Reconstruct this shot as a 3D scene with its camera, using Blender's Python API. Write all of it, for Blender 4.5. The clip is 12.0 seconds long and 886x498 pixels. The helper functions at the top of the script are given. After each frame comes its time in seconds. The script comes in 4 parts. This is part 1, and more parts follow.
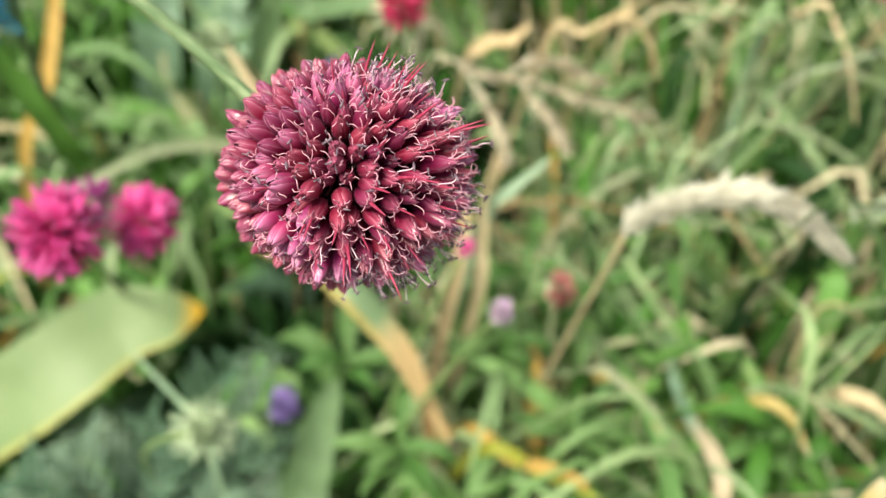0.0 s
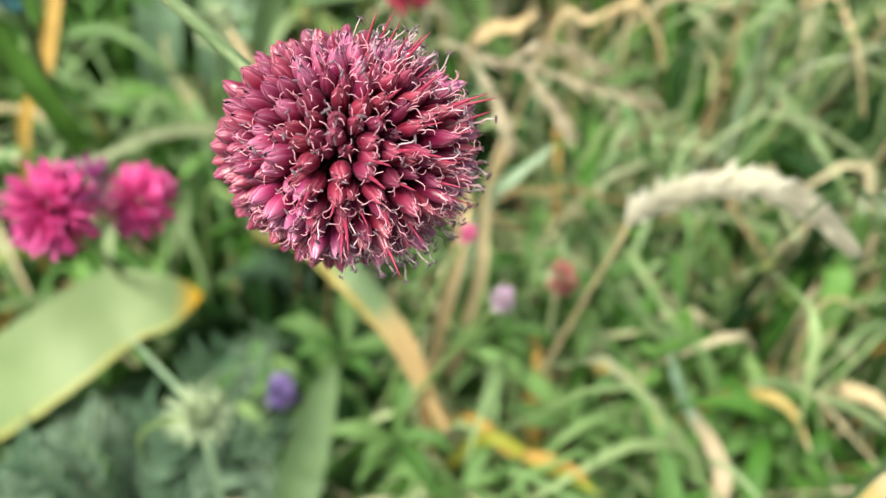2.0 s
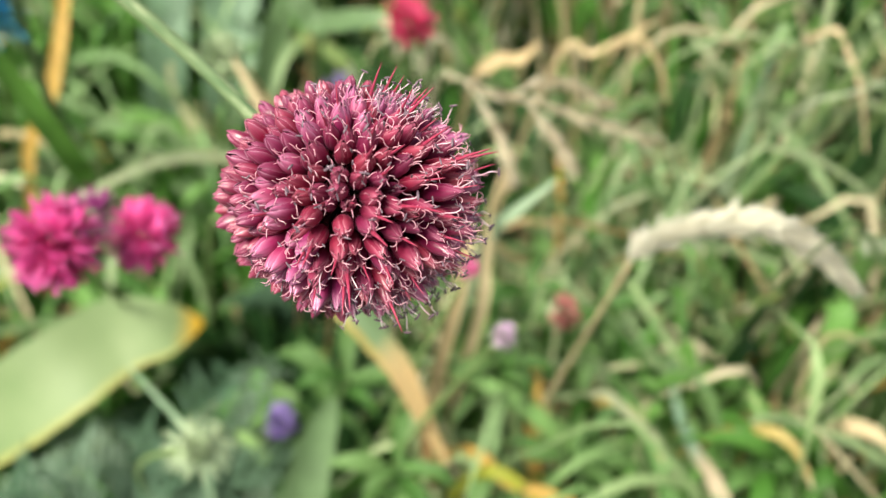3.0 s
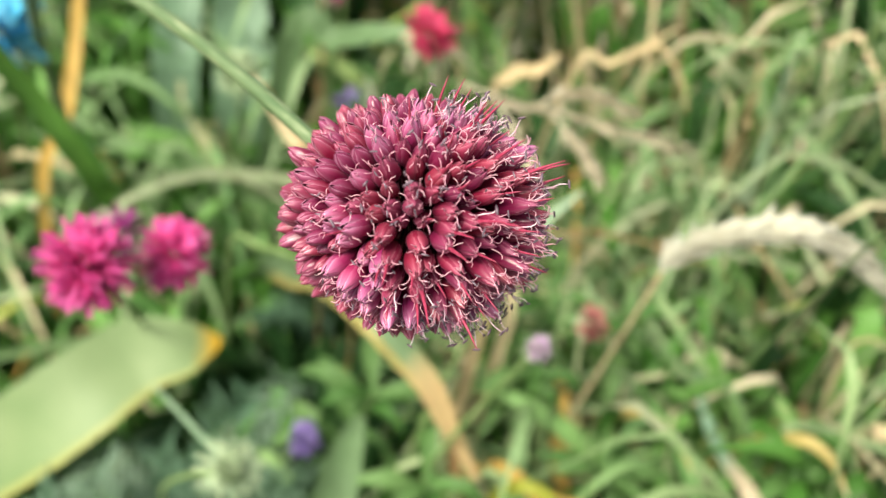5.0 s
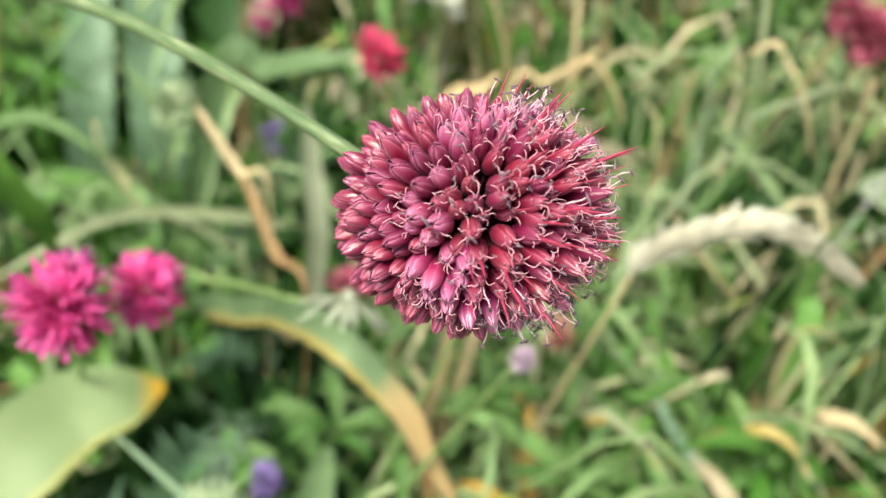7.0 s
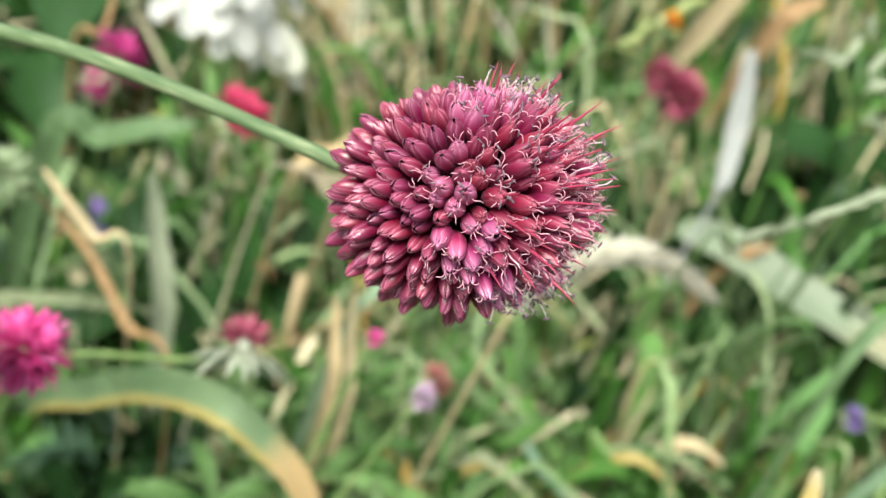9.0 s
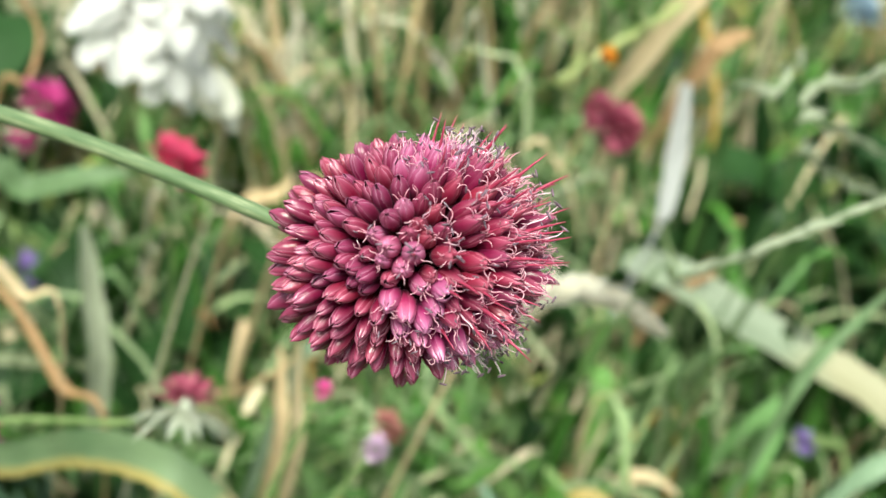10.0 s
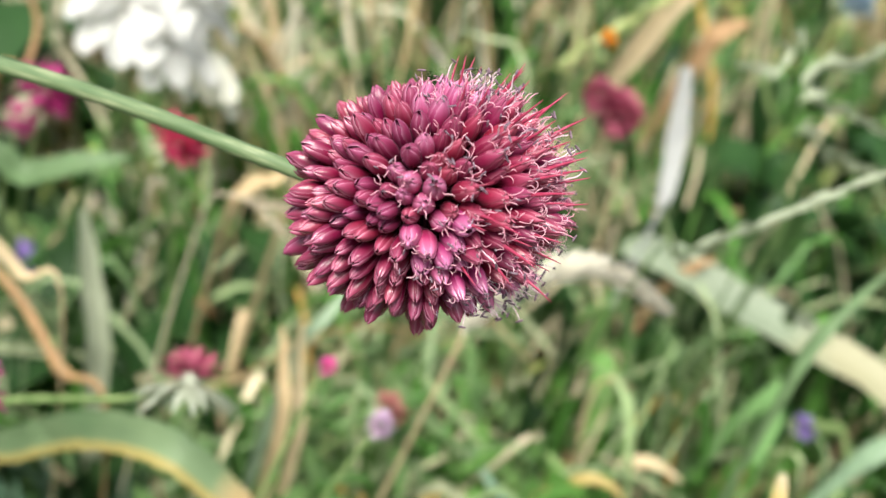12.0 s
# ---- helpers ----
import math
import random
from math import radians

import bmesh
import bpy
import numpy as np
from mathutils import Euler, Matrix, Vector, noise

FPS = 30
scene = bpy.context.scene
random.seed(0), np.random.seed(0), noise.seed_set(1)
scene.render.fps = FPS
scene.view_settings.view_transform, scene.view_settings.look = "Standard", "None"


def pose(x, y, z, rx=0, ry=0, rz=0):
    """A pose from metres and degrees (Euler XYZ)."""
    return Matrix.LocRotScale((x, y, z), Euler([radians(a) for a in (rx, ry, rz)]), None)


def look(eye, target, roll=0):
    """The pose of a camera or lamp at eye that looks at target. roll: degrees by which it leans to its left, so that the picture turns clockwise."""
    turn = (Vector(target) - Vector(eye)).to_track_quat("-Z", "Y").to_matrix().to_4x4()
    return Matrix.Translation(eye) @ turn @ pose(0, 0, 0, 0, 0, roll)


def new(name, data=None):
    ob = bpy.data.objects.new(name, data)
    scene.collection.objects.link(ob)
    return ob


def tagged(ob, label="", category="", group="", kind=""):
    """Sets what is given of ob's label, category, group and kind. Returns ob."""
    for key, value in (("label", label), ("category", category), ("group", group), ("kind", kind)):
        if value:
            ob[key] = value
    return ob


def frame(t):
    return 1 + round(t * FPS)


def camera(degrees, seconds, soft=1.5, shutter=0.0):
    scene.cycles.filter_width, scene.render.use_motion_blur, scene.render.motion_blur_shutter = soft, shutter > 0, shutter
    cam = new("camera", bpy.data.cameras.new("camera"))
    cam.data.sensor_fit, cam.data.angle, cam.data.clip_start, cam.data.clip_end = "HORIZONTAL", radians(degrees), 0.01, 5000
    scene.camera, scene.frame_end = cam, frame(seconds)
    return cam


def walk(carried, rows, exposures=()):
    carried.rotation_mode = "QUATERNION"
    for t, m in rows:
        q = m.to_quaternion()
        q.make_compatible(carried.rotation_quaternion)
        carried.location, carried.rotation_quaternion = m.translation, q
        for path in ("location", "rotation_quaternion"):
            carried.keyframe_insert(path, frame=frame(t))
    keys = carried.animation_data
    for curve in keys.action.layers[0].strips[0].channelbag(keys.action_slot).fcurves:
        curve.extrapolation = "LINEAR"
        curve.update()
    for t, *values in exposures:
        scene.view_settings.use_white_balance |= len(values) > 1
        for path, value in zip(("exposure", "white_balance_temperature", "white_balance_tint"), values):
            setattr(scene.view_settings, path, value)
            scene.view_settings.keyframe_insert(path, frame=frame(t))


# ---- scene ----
cam = camera(54.6, 12.0, soft=1.4)
# The phone's lens: focused on the flower head, everything behind it soft.
cam.data.dof.use_dof = True
cam.data.dof.focus_distance = 0.094
cam.data.dof.aperture_fstop = 15.5
walk(cam, [
    (0.0, pose(-0.0121, -0.0749, 0.3806, 39.13, -8.95, -7.91)),
    (0.5, pose(-0.0102, -0.0750, 0.3788, 38.62, -9.07, -7.36)),
    (1.0, pose(-0.0079, -0.0750, 0.3787, 38.52, -9.25, -6.99)),
    (1.5, pose(-0.0082, -0.0744, 0.3788, 38.51, -9.26, -6.96)),
    (2.0, pose(-0.0115, -0.0746, 0.3773, 38.57, -9.49, -7.13)),
    (2.5, pose(-0.0119, -0.0732, 0.3784, 39.45, -9.70, -6.78)),
    (3.0, pose(-0.0115, -0.0715, 0.3796, 39.77, -9.69, -6.66)),
    (3.2, pose(-0.0130, -0.0715, 0.3810, 39.76, -9.73, -6.77)),
    (4.8, pose(-0.0147, -0.0699, 0.3787, 40.57, -9.05, -7.22)),
    (5.0, pose(-0.0194, -0.0690, 0.3770, 40.76, -9.14, -7.68)),
    (5.5, pose(-0.0254, -0.0720, 0.3751, 41.99, -9.52, -7.83)),
    (6.0, pose(-0.0282, -0.0723, 0.3737, 42.65, -10.29, -8.77)),
    (6.5, pose(-0.0307, -0.0680, 0.3737, 44.01, -11.10, -12.13)),
    (6.7, pose(-0.0342, -0.0672, 0.3726, 44.15, -11.41, -13.53)),
    (8.3, pose(-0.0561, -0.0726, 0.3595, 48.59, -15.78, -24.37)),
    (8.5, pose(-0.0603, -0.0744, 0.3648, 52.29, -16.46, -25.86)),
    (9.0, pose(-0.0638, -0.0690, 0.3548, 54.60, -18.42, -29.27)),
    (9.5, pose(-0.0623, -0.0657, 0.3564, 57.62, -18.54, -32.81)),
    (10.0, pose(-0.0618, -0.0645, 0.3551, 58.14, -18.62, -33.85)),
    (10.5, pose(-0.0624, -0.0635, 0.3555, 58.61, -18.71, -34.32)),
    (11.0, pose(-0.0605, -0.0620, 0.3563, 58.53, -18.44, -34.42)),
    (11.5, pose(-0.0612, -0.0635, 0.3531, 58.89, -18.42, -34.52)),
    (12.0, pose(-0.0643, -0.0668, 0.3478, 58.78, -18.77, -34.44)),
], exposures=[
    (0.0, 1.40, 6850, 3), (3.0, 1.40, 6850, 3), (6.5, 1.44, 6850, 2), (8.5, 1.37, 6550, 2), (9.5, 1.39, 6350, 4),
    (10.0, 1.37, 6450, -1), (10.5, 1.38, 7600, -4), (11.0, 1.41, 7150, 4), (11.5, 1.42, 6650, 8), (12.0, 1.41, 6450, 9)])

# ---- light: bright overcast summer day ----
world = bpy.data.worlds.new("sky")
scene.world = world
world.use_nodes = True
wn, wl = world.node_tree.nodes, world.node_tree.links
wn.clear()
sky = wn.new("ShaderNodeTexSky")
sky.sky_type, sky.sun_disc = "NISHITA", False
sky.sun_elevation, sky.sun_rotation = radians(55), radians(-114)
sky.air_density, sky.dust_density, sky.ozone_density = 1.0, 3.0, 1.0
sky_bg, sky_out = wn.new("ShaderNodeBackground"), wn.new("ShaderNodeOutputWorld")
sky_bg.inputs["Strength"].default_value = 0.056
haze = wn.new("ShaderNodeHueSaturation")  # thin high cloud takes most of the blue out of the sky
haze.inputs["Saturation"].default_value = 0.5
wl.new(sky.outputs[0], haze.inputs["Color"])
wl.new(haze.outputs[0], sky_bg.inputs["Color"])
wl.new(sky_bg.outputs[0], sky_out.inputs["Surface"])
sun = new("sun", bpy.data.lights.new("sun", "SUN"))
sun.data.energy, sun.data.angle, sun.data.color = 3.0, radians(26), (1.0, 0.95, 0.87)
sun.matrix_basis = look((-0.524, -0.233, 0.819), (0, 0, 0))


# ---- materials ----
class Mat:
    """A small builder of node materials."""

    def __init__(self, name, rough=0.5, spec=0.4):
        self.m = bpy.data.materials.new(name)
        self.m.use_nodes = True
        self.n, self.l = self.m.node_tree.nodes, self.m.node_tree.links
        self.p = self.n["Principled BSDF"]
        self.p.inputs["Roughness"].default_value = rough
        self.p.inputs["Specular IOR Level"].default_value = spec

    def node(self, kind, **values):
        nd = self.n.new(kind)
        for key, v in values.items():
            nd.inputs[key].default_value = v
        return nd

    def link(self, a, b):
        self.l.new(a, b)

    def noise(self, scale, detail=3.0, vec=None):
        nd = self.node("ShaderNodeTexNoise", Scale=scale, Detail=detail)
        vec = vec or self.n.new("ShaderNodeTexCoord").outputs["Object"]
        self.link(vec, nd.inputs["Vector"])
        return nd.outputs["Fac"]

    def uv(self):
        nd = self.n.new("ShaderNodeSeparateXYZ")
        tc = self.n.new("ShaderNodeUVMap")
        tc.uv_map = "UVMap"
        self.link(tc.outputs["UV"], nd.inputs[0])
        return nd.outputs["X"], nd.outputs["Y"], tc.outputs["UV"]

    def math(self, op, a, b=0.0, c=0.0):
        nd = self.n.new("ShaderNodeMath")
        nd.operation = op
        for i, v in enumerate((a, b, c)):
            if isinstance(v, (int, float)):
                nd.inputs[i].default_value = v
            else:
                self.link(v, nd.inputs[i])
        return nd.outputs[0]

    def ramp(self, fac, stops):
        nd = self.n.new("ShaderNodeValToRGB")
        el = nd.color_ramp.elements
        while len(el) < len(stops):
            el.new(0.5)
        for e, (pos, col) in zip(el, stops):
            e.position, e.color = pos, (*col, 1)
        self.link(fac, nd.inputs["Fac"])
        return nd.outputs["Color"]

    def mix(self, fac, a, b, mode="MIX"):
        nd = self.n.new("ShaderNodeMix")
        nd.data_type, nd.blend_type = "RGBA", mode
        for sock, v in ((nd.inputs[0], fac), (nd.inputs[6], a), (nd.inputs[7], b)):
            if isinstance(v, tuple):
                sock.default_value = (*v, 1)
            elif isinstance(v, (int, float)):
                sock.default_value = v
            else:
                self.link(v, sock)
        return nd.outputs[2]

    def bump(self, height, strength, distance):
        nd = self.node("ShaderNodeBump", Strength=strength, Distance=distance)
        self.link(height, nd.inputs["Height"])
        self.link(nd.outputs[0], self.p.inputs["Normal"])

    def done(self, colour, translucent=0.0, tint=None):
        if isinstance(colour, tuple):
            self.p.inputs["Base Color"].default_value = (*colour, 1)
        else:
            self.link(colour, self.p.inputs["Base Color"])
        if translucent:
            tr, mx = self.n.new("ShaderNodeBsdfTranslucent"), self.n.new("ShaderNodeMixShader")
            mx.inputs[0].default_value = translucent
            if isinstance(colour, tuple):
                tr.inputs["Color"].default_value = (*colour, 1)
            else:
                self.link(colour, tr.inputs["Color"])
            self.link(self.p.outputs[0], mx.inputs[1])
            self.link(tr.outputs[0], mx.inputs[2])
            self.link(mx.outputs[0], self.n["Material Output"].inputs["Surface"])
        return self.m


def per_island(mt):
    return mt.n.new("ShaderNodeNewGeometry").outputs["Random Per Island"]


def per_object(mt):
    return mt.n.new("ShaderNodeObjectInfo").outputs["Random"]


def blade_mat(name, stops, rough=0.5, translucent=0.2, random_by=per_island, streak=0.25):
    """Leaf blades: each its own colour, veins along them, blotches."""
    mt = Mat(name, rough, 0.25)
    u, v, uvv = mt.uv()
    col = mt.ramp(random_by(mt), stops)
    veins = mt.math("SINE", mt.math("MULTIPLY", u, 44.0))
    blot = mt.noise(90.0, 3.0)
    shade = mt.math("ADD", mt.math("MULTIPLY", veins, 0.1 * streak), mt.math("MULTIPLY_ADD", blot, streak * 2.4, 1.0 - streak * 1.2))
    grey = mt.n.new("ShaderNodeCombineColor")
    for i in range(3):
        mt.link(shade, grey.inputs[i])
    col = mt.mix(1.0, col, grey.outputs[0], "MULTIPLY")
    mt.bump(veins, 0.15, 0.0003)
    return mt.done(col, translucent)


def edged_mat(name, body, edge, tip, edge_from=0.8, tip_from=0.85, rough=0.5, translucent=0.25, one_side=False, ragged=0.3):
    """A leaf whose margin and tip have turned yellow and brown."""
    mt = Mat(name, rough, 0.35)
    u, v, uvv = mt.uv()
    n1 = mt.noise(60.0, 4.0)
    col = mt.ramp(mt.noise(35.0, 4.0), [(0.3, body[0]), (0.7, body[1])])
    veins = mt.math("SINE", mt.math("MULTIPLY", u, 80.0))
    col = mt.mix(mt.math("MULTIPLY_ADD", veins, 0.06, 0.06), col, body[2])
    across = mt.math("MULTIPLY_ADD", u, 2.0, -1.0)
    off = mt.math("ADD", across if one_side else mt.math("ABSOLUTE", across), mt.math("MULTIPLY_ADD", n1, ragged, -ragged / 2))
    far = mt.math("ADD", v, mt.math("MULTIPLY_ADD", n1, 0.16, -0.08))
    e = mt.node("ShaderNodeMapRange", **{"From Min": edge_from, "From Max": edge_from + 0.16})
    mt.link(off, e.inputs["Value"])
    t = mt.node("ShaderNodeMapRange", **{"From Min": tip_from, "From Max": tip_from + 0.1})
    mt.link(far, t.inputs["Value"])
    col = mt.mix(e.outputs[0], col, edge)
    col = mt.mix(t.outputs[0], col, tip)
    mt.bump(veins, 0.2, 0.0004)
    return mt.done(col, translucent)


def floret_mat(name, base, mid, tip, margin, sheen):
    """Satin tepals: paler towards the tip and along their thin margins, a dark keel down each, a silky sheen."""
    mt = Mat(name, 0.24, 0.6)
    u, v, uvv = mt.uv()
    rnd = per_object(mt)
    col = mt.ramp(v, [(0.0, (0.10, 0.03, 0.03)), (0.30, base), (0.62, mid), (1.0, tip)])
    across = mt.math("ABSOLUTE", mt.math("MULTIPLY_ADD", u, 2.0, -1.0))
    keel = mt.math("MULTIPLY", mt.math("POWER", mt.math("SUBTRACT", 1.0, across), 7.0), 0.25)
    col = mt.mix(keel, col, tuple(0.6 * c for c in base))
    mp = mt.node("ShaderNodeMapping", Scale=(16.0, 1.2, 1.0))
    mt.link(uvv, mp.inputs["Vector"])
    fibre = mt.noise(2.0, 3.0, mp.outputs[0])
    col = mt.mix(mt.math("MULTIPLY", fibre, 0.45), col, mid)
    rim = mt.math("MULTIPLY", mt.math("MULTIPLY", mt.math("POWER", across, 3.5), mt.math("ADD", fibre, 0.35)), mt.math("MULTIPLY_ADD", v, 0.8, 0.15))
    rim.node.use_clamp = True
    col = mt.mix(rim, col, margin)
    hsv = mt.node("ShaderNodeHueSaturation", Saturation=1.0)
    mt.link(mt.math("MULTIPLY_ADD", rnd, 0.026, 0.490), hsv.inputs["Hue"])
    mt.link(mt.math("MULTIPLY_ADD", rnd, 0.30, 0.85), hsv.inputs["Value"])
    mt.link(col, hsv.inputs["Color"])
    mt.p.inputs["Sheen Weight"].default_value = sheen
    mt.p.inputs["Sheen Roughness"].default_value = 0.45
    mt.p.inputs["Sheen Tint"].default_value = (1.0, 0.62, 0.92, 1)
    mt.bump(fibre, 0.25, 0.00015)
    return mt.done(hsv.outputs[0], 0.10)


def plain_mat(name, a, b, rough=0.6, scale=300.0, translucent=0.0):
    mt = Mat(name, rough, 0.3)
    f = mt.noise(scale, 4.0)
    mt.bump(f, 0.2, 0.0004)
    return mt.done(mt.ramp(f, [(0.3, a), (0.7, b)]), translucent)


M_BUD = floret_mat("bud_tepals", (0.09, 0.003, 0.018), (0.165, 0.006, 0.038), (0.35, 0.070, 0.155), (0.64, 0.31, 0.45), 0.05)
M_BLOOM = floret_mat("bloom_tepals", (0.19, 0.008, 0.042), (0.32, 0.024, 0.122), (0.55, 0.20, 0.38), (0.70, 0.37, 0.55), 0.06)
M_OLDBLOOM = floret_mat("old_bloom_tepals", (0.14, 0.006, 0.029), (0.225, 0.012, 0.054), (0.38, 0.085, 0.165), (0.60, 0.25, 0.34), 0.05)
M_FILAMENT = plain_mat("filament", (0.72, 0.33, 0.44), (0.86, 0.58, 0.66), 0.45, 900.0, 0.25)
M_WHITEFIL = plain_mat("pale_filament", (0.80, 0.52, 0.66), (0.92, 0.80, 0.86), 0.45, 900.0, 0.25)
M_REDFIL = plain_mat("red_filament", (0.30, 0.020, 0.060), (0.46, 0.07, 0.14), 0.4, 900.0, 0.1)
M_ANTHER = plain_mat("anther", (0.05, 0.025, 0.04), (0.26, 0.18, 0.23), 0.7, 1500.0)


def stem_mat_streaked():
    """A waxy stem, grey-green, with pale rubbed streaks along it."""
    mt = Mat("waxy_stem", 0.45, 0.4)
    u, v, uvv = mt.uv()
    mp = mt.node("ShaderNodeMapping", Scale=(9.0, 26.0, 1.0))
    mt.link(uvv, mp.inputs["Vector"])
    col = mt.ramp(mt.noise(1.0, 5.0, mp.outputs[0]), [(0.35, (0.075, 0.125, 0.055)), (0.56, (0.14, 0.19, 0.095)), (0.70, (0.32, 0.35, 0.21))])
    fine = mt.noise(900.0, 4.0)
    col = mt.mix(mt.math("MULTIPLY", fine, 0.4), col, (0.10, 0.17, 0.07))
    mt.bump(fine, 0.15, 0.0002)
    return mt.done(col)


M_STEM = stem_mat_streaked()
M_GREENSTEM = plain_mat("green_stem", (0.10, 0.17, 0.05), (0.22, 0.30, 0.12), 0.5, 200.0)
M_DARKSTEM = plain_mat("dark_green_stem", (0.05, 0.10, 0.03), (0.11, 0.17, 0.06), 0.5, 200.0)
M_PINK = blade_mat("pink_petals", [(0.0, (0.69, 0.07, 0.31)), (0.5, (0.77, 0.12, 0.41)), (1.0, (0.84, 0.22, 0.53))], 0.55, 0.4, streak=0.12)
M_MAGENTA = blade_mat("magenta_petals", [(0.0, (0.46, 0.035, 0.20)), (1.0, (0.60, 0.10, 0.32))], 0.5, 0.25, streak=0.12)
M_CRIMSON = blade_mat("crimson_petals", [(0.0, (0.58, 0.045, 0.13)), (1.0, (0.70, 0.12, 0.24))], 0.5, 0.3, streak=0.12)
M_DUSKY = blade_mat("dusky_red_petals", [(0.0, (0.32, 0.05, 0.11)), (0.6, (0.46, 0.12, 0.19)), (1.0, (0.58, 0.26, 0.26))], 0.6, 0.2, streak=0.2)
M_FADED = blade_mat("faded_petals", [(0.0, (0.34, 0.10, 0.10)), (1.0, (0.48, 0.24, 0.20))], 0.6, 0.2, streak=0.2)
M_PURPLE = blade_mat("purple_petals", [(0.0, (0.30, 0.04, 0.20)), (1.0, (0.46, 0.10, 0.34))], 0.5, 0.3, streak=0.12)
M_VIOLET = blade_mat("violet_petals", [(0.0, (0.22, 0.15, 0.42)), (1.0, (0.38, 0.29, 0.60))], 0.5, 0.3, streak=0.15)
M_LILAC = blade_mat("lilac_petals", [(0.0, (0.62, 0.42, 0.62)), (1.0, (0.82, 0.66, 0.80))], 0.5, 0.3, streak=0.1)
M_WHITE = blade_mat("white_petals", [(0.0, (0.84, 0.84, 0.82)), (1.0, (0.90, 0.90, 0.88))], 0.5, 0.62, streak=0.06)
M_CREAM = blade_mat("cream_petals", [(0.0, (0.72, 0.72, 0.58)), (1.0, (0.86, 0.86, 0.76))], 0.5, 0.3, streak=0.1)
M_BLUE = blade_mat("blue_petals", [(0.0, (0.07, 0.42, 0.66)), (1.0, (0.24, 0.62, 0.80))], 0.5, 0.3, streak=0.12)
M_PALEBLUE = blade_mat("pale_blue_petals", [(0.0, (0.34, 0.46, 0.56)), (1.0, (0.50, 0.62, 0.70))], 0.5, 0.3, streak=0.12)
M_ORANGE = blade_mat("orange_petals", [(0.0, (0.75, 0.28, 0.03)), (1.0, (0.85, 0.45, 0.06))], 0.5, 0.3, streak=0.12)
M_BRACT = blade_mat("bracts", [(0.0, (0.30, 0.40, 0.22)), (1.0, (0.52, 0.60, 0.40))], 0.6, 0.25, streak=0.15)
M_PALEBRACT = blade_mat("pale_bracts", [(0.0, (0.38, 0.43, 0.31)), (1.0, (0.55, 0.59, 0.48))], 0.6, 0.3, streak=0.12)
GREENS = [(0.0, (0.022, 0.070, 0.011)), (0.2, (0.045, 0.130, 0.020)), (0.42, (0.079, 0.215, 0.034)), (0.62, (0.123, 0.284, 0.059)), (0.8, (0.176, 0.327, 0.126)), (0.92, (0.282, 0.396, 0.151)), (1.0, (0.370, 0.404, 0.092))]
M_GRASS = blade_mat("grass", GREENS, 0.55)
M_PALEGRASS = blade_mat("pale_grass", [(0.0, (0.16, 0.30, 0.10)), (0.6, (0.30, 0.40, 0.19)), (1.0, (0.46, 0.50, 0.30))], 0.55)
M_DRY = blade_mat("dry_grass", [(0.0, (0.24, 0.14, 0.06)), (0.3, (0.42, 0.32, 0.17)), (0.7, (0.63, 0.55, 0.35)), (0.9, (0.78, 0.68, 0.48)), (0.96, (0.50, 0.29, 0.09)), (1.0, (0.58, 0.40, 0.10))], 0.6, 0.25)
# Leaves with the meadow's deep shade put into their near-black green.
M_SHADE_LEAF = blade_mat("shade_dark_leaves", [(0.0, (0.012, 0.040, 0.010)), (0.6, (0.025, 0.070, 0.018)), (1.0, (0.06, 0.11, 0.035))], 0.5, 0.25)
M_BLEACHED = blade_mat("bleached_grass", [(0.0, (0.50, 0.44, 0.27)), (0.6, (0.66, 0.61, 0.44)), (1.0, (0.76, 0.73, 0.60))], 0.6, 0.3)
M_WEED = blade_mat("weed_leaves", [(0.0, (0.05, 0.14, 0.025)), (0.5, (0.12, 0.28, 0.055)), (1.0, (0.25, 0.42, 0.15))], 0.5, 0.3)
M_WEEDLEAF = blade_mat("weed_leaf", [(0.0, (0.06, 0.15, 0.032)), (1.0, (0.15, 0.26, 0.09))], 0.55, 0.3, per_object)
M_SILVER = blade_mat("silver_leaves", [(0.0, (0.06, 0.125, 0.07)), (1.0, (0.18, 0.26, 0.18))], 0.6, 0.2, per_object)
M_SAGE = blade_mat("sage_grass", [(0.0, (0.10, 0.20, 0.07)), (0.4, (0.19, 0.30, 0.13)), (0.75, (0.30, 0.39, 0.21)), (0.92, (0.42, 0.45, 0.28)), (1.0, (0.46, 0.44, 0.24))], 0.55)
M_BLADE_GREEN = blade_mat("fresh_blade", [(0.0, (0.065, 0.165, 0.025)), (1.0, (0.10, 0.21, 0.04))], 0.5, 0.3, per_object)
M_BLADE_BLUE = blade_mat("grey_green_blade", [(0.0, (0.20, 0.31, 0.19)), (1.0, (0.30, 0.40, 0.27))], 0.5, 0.25, per_object)
M_STRAP = blade_mat("strap_leaf", [(0.0, (0.10, 0.175, 0.075)), (1.0, (0.15, 0.23, 0.11))], 0.5, 0.25, per_object, 0.4)
M_BLADE_PALE = blade_mat("pale_blade", [(0.0, (0.36, 0.42, 0.28)), (1.0, (0.46, 0.50, 0.36))], 0.55, 0.3, per_object)
M_BLADE_TAN = blade_mat("tan_blade", [(0.0, (0.50, 0.37, 0.20)), (1.0, (0.66, 0.54, 0.34))], 0.6, 0.25, per_object)
M_BLADE_TEAL = blade_mat("dark_grey_green_blade", [(0.0, (0.11, 0.20, 0.12)), (1.0, (0.17, 0.27, 0.17))], 0.5, 0.25, per_object)
M_BLADE_BROWN = blade_mat("brown_blade", [(0.0, (0.34, 0.21, 0.10)), (1.0, (0.48, 0.31, 0.17))], 0.6, 0.25, per_object)
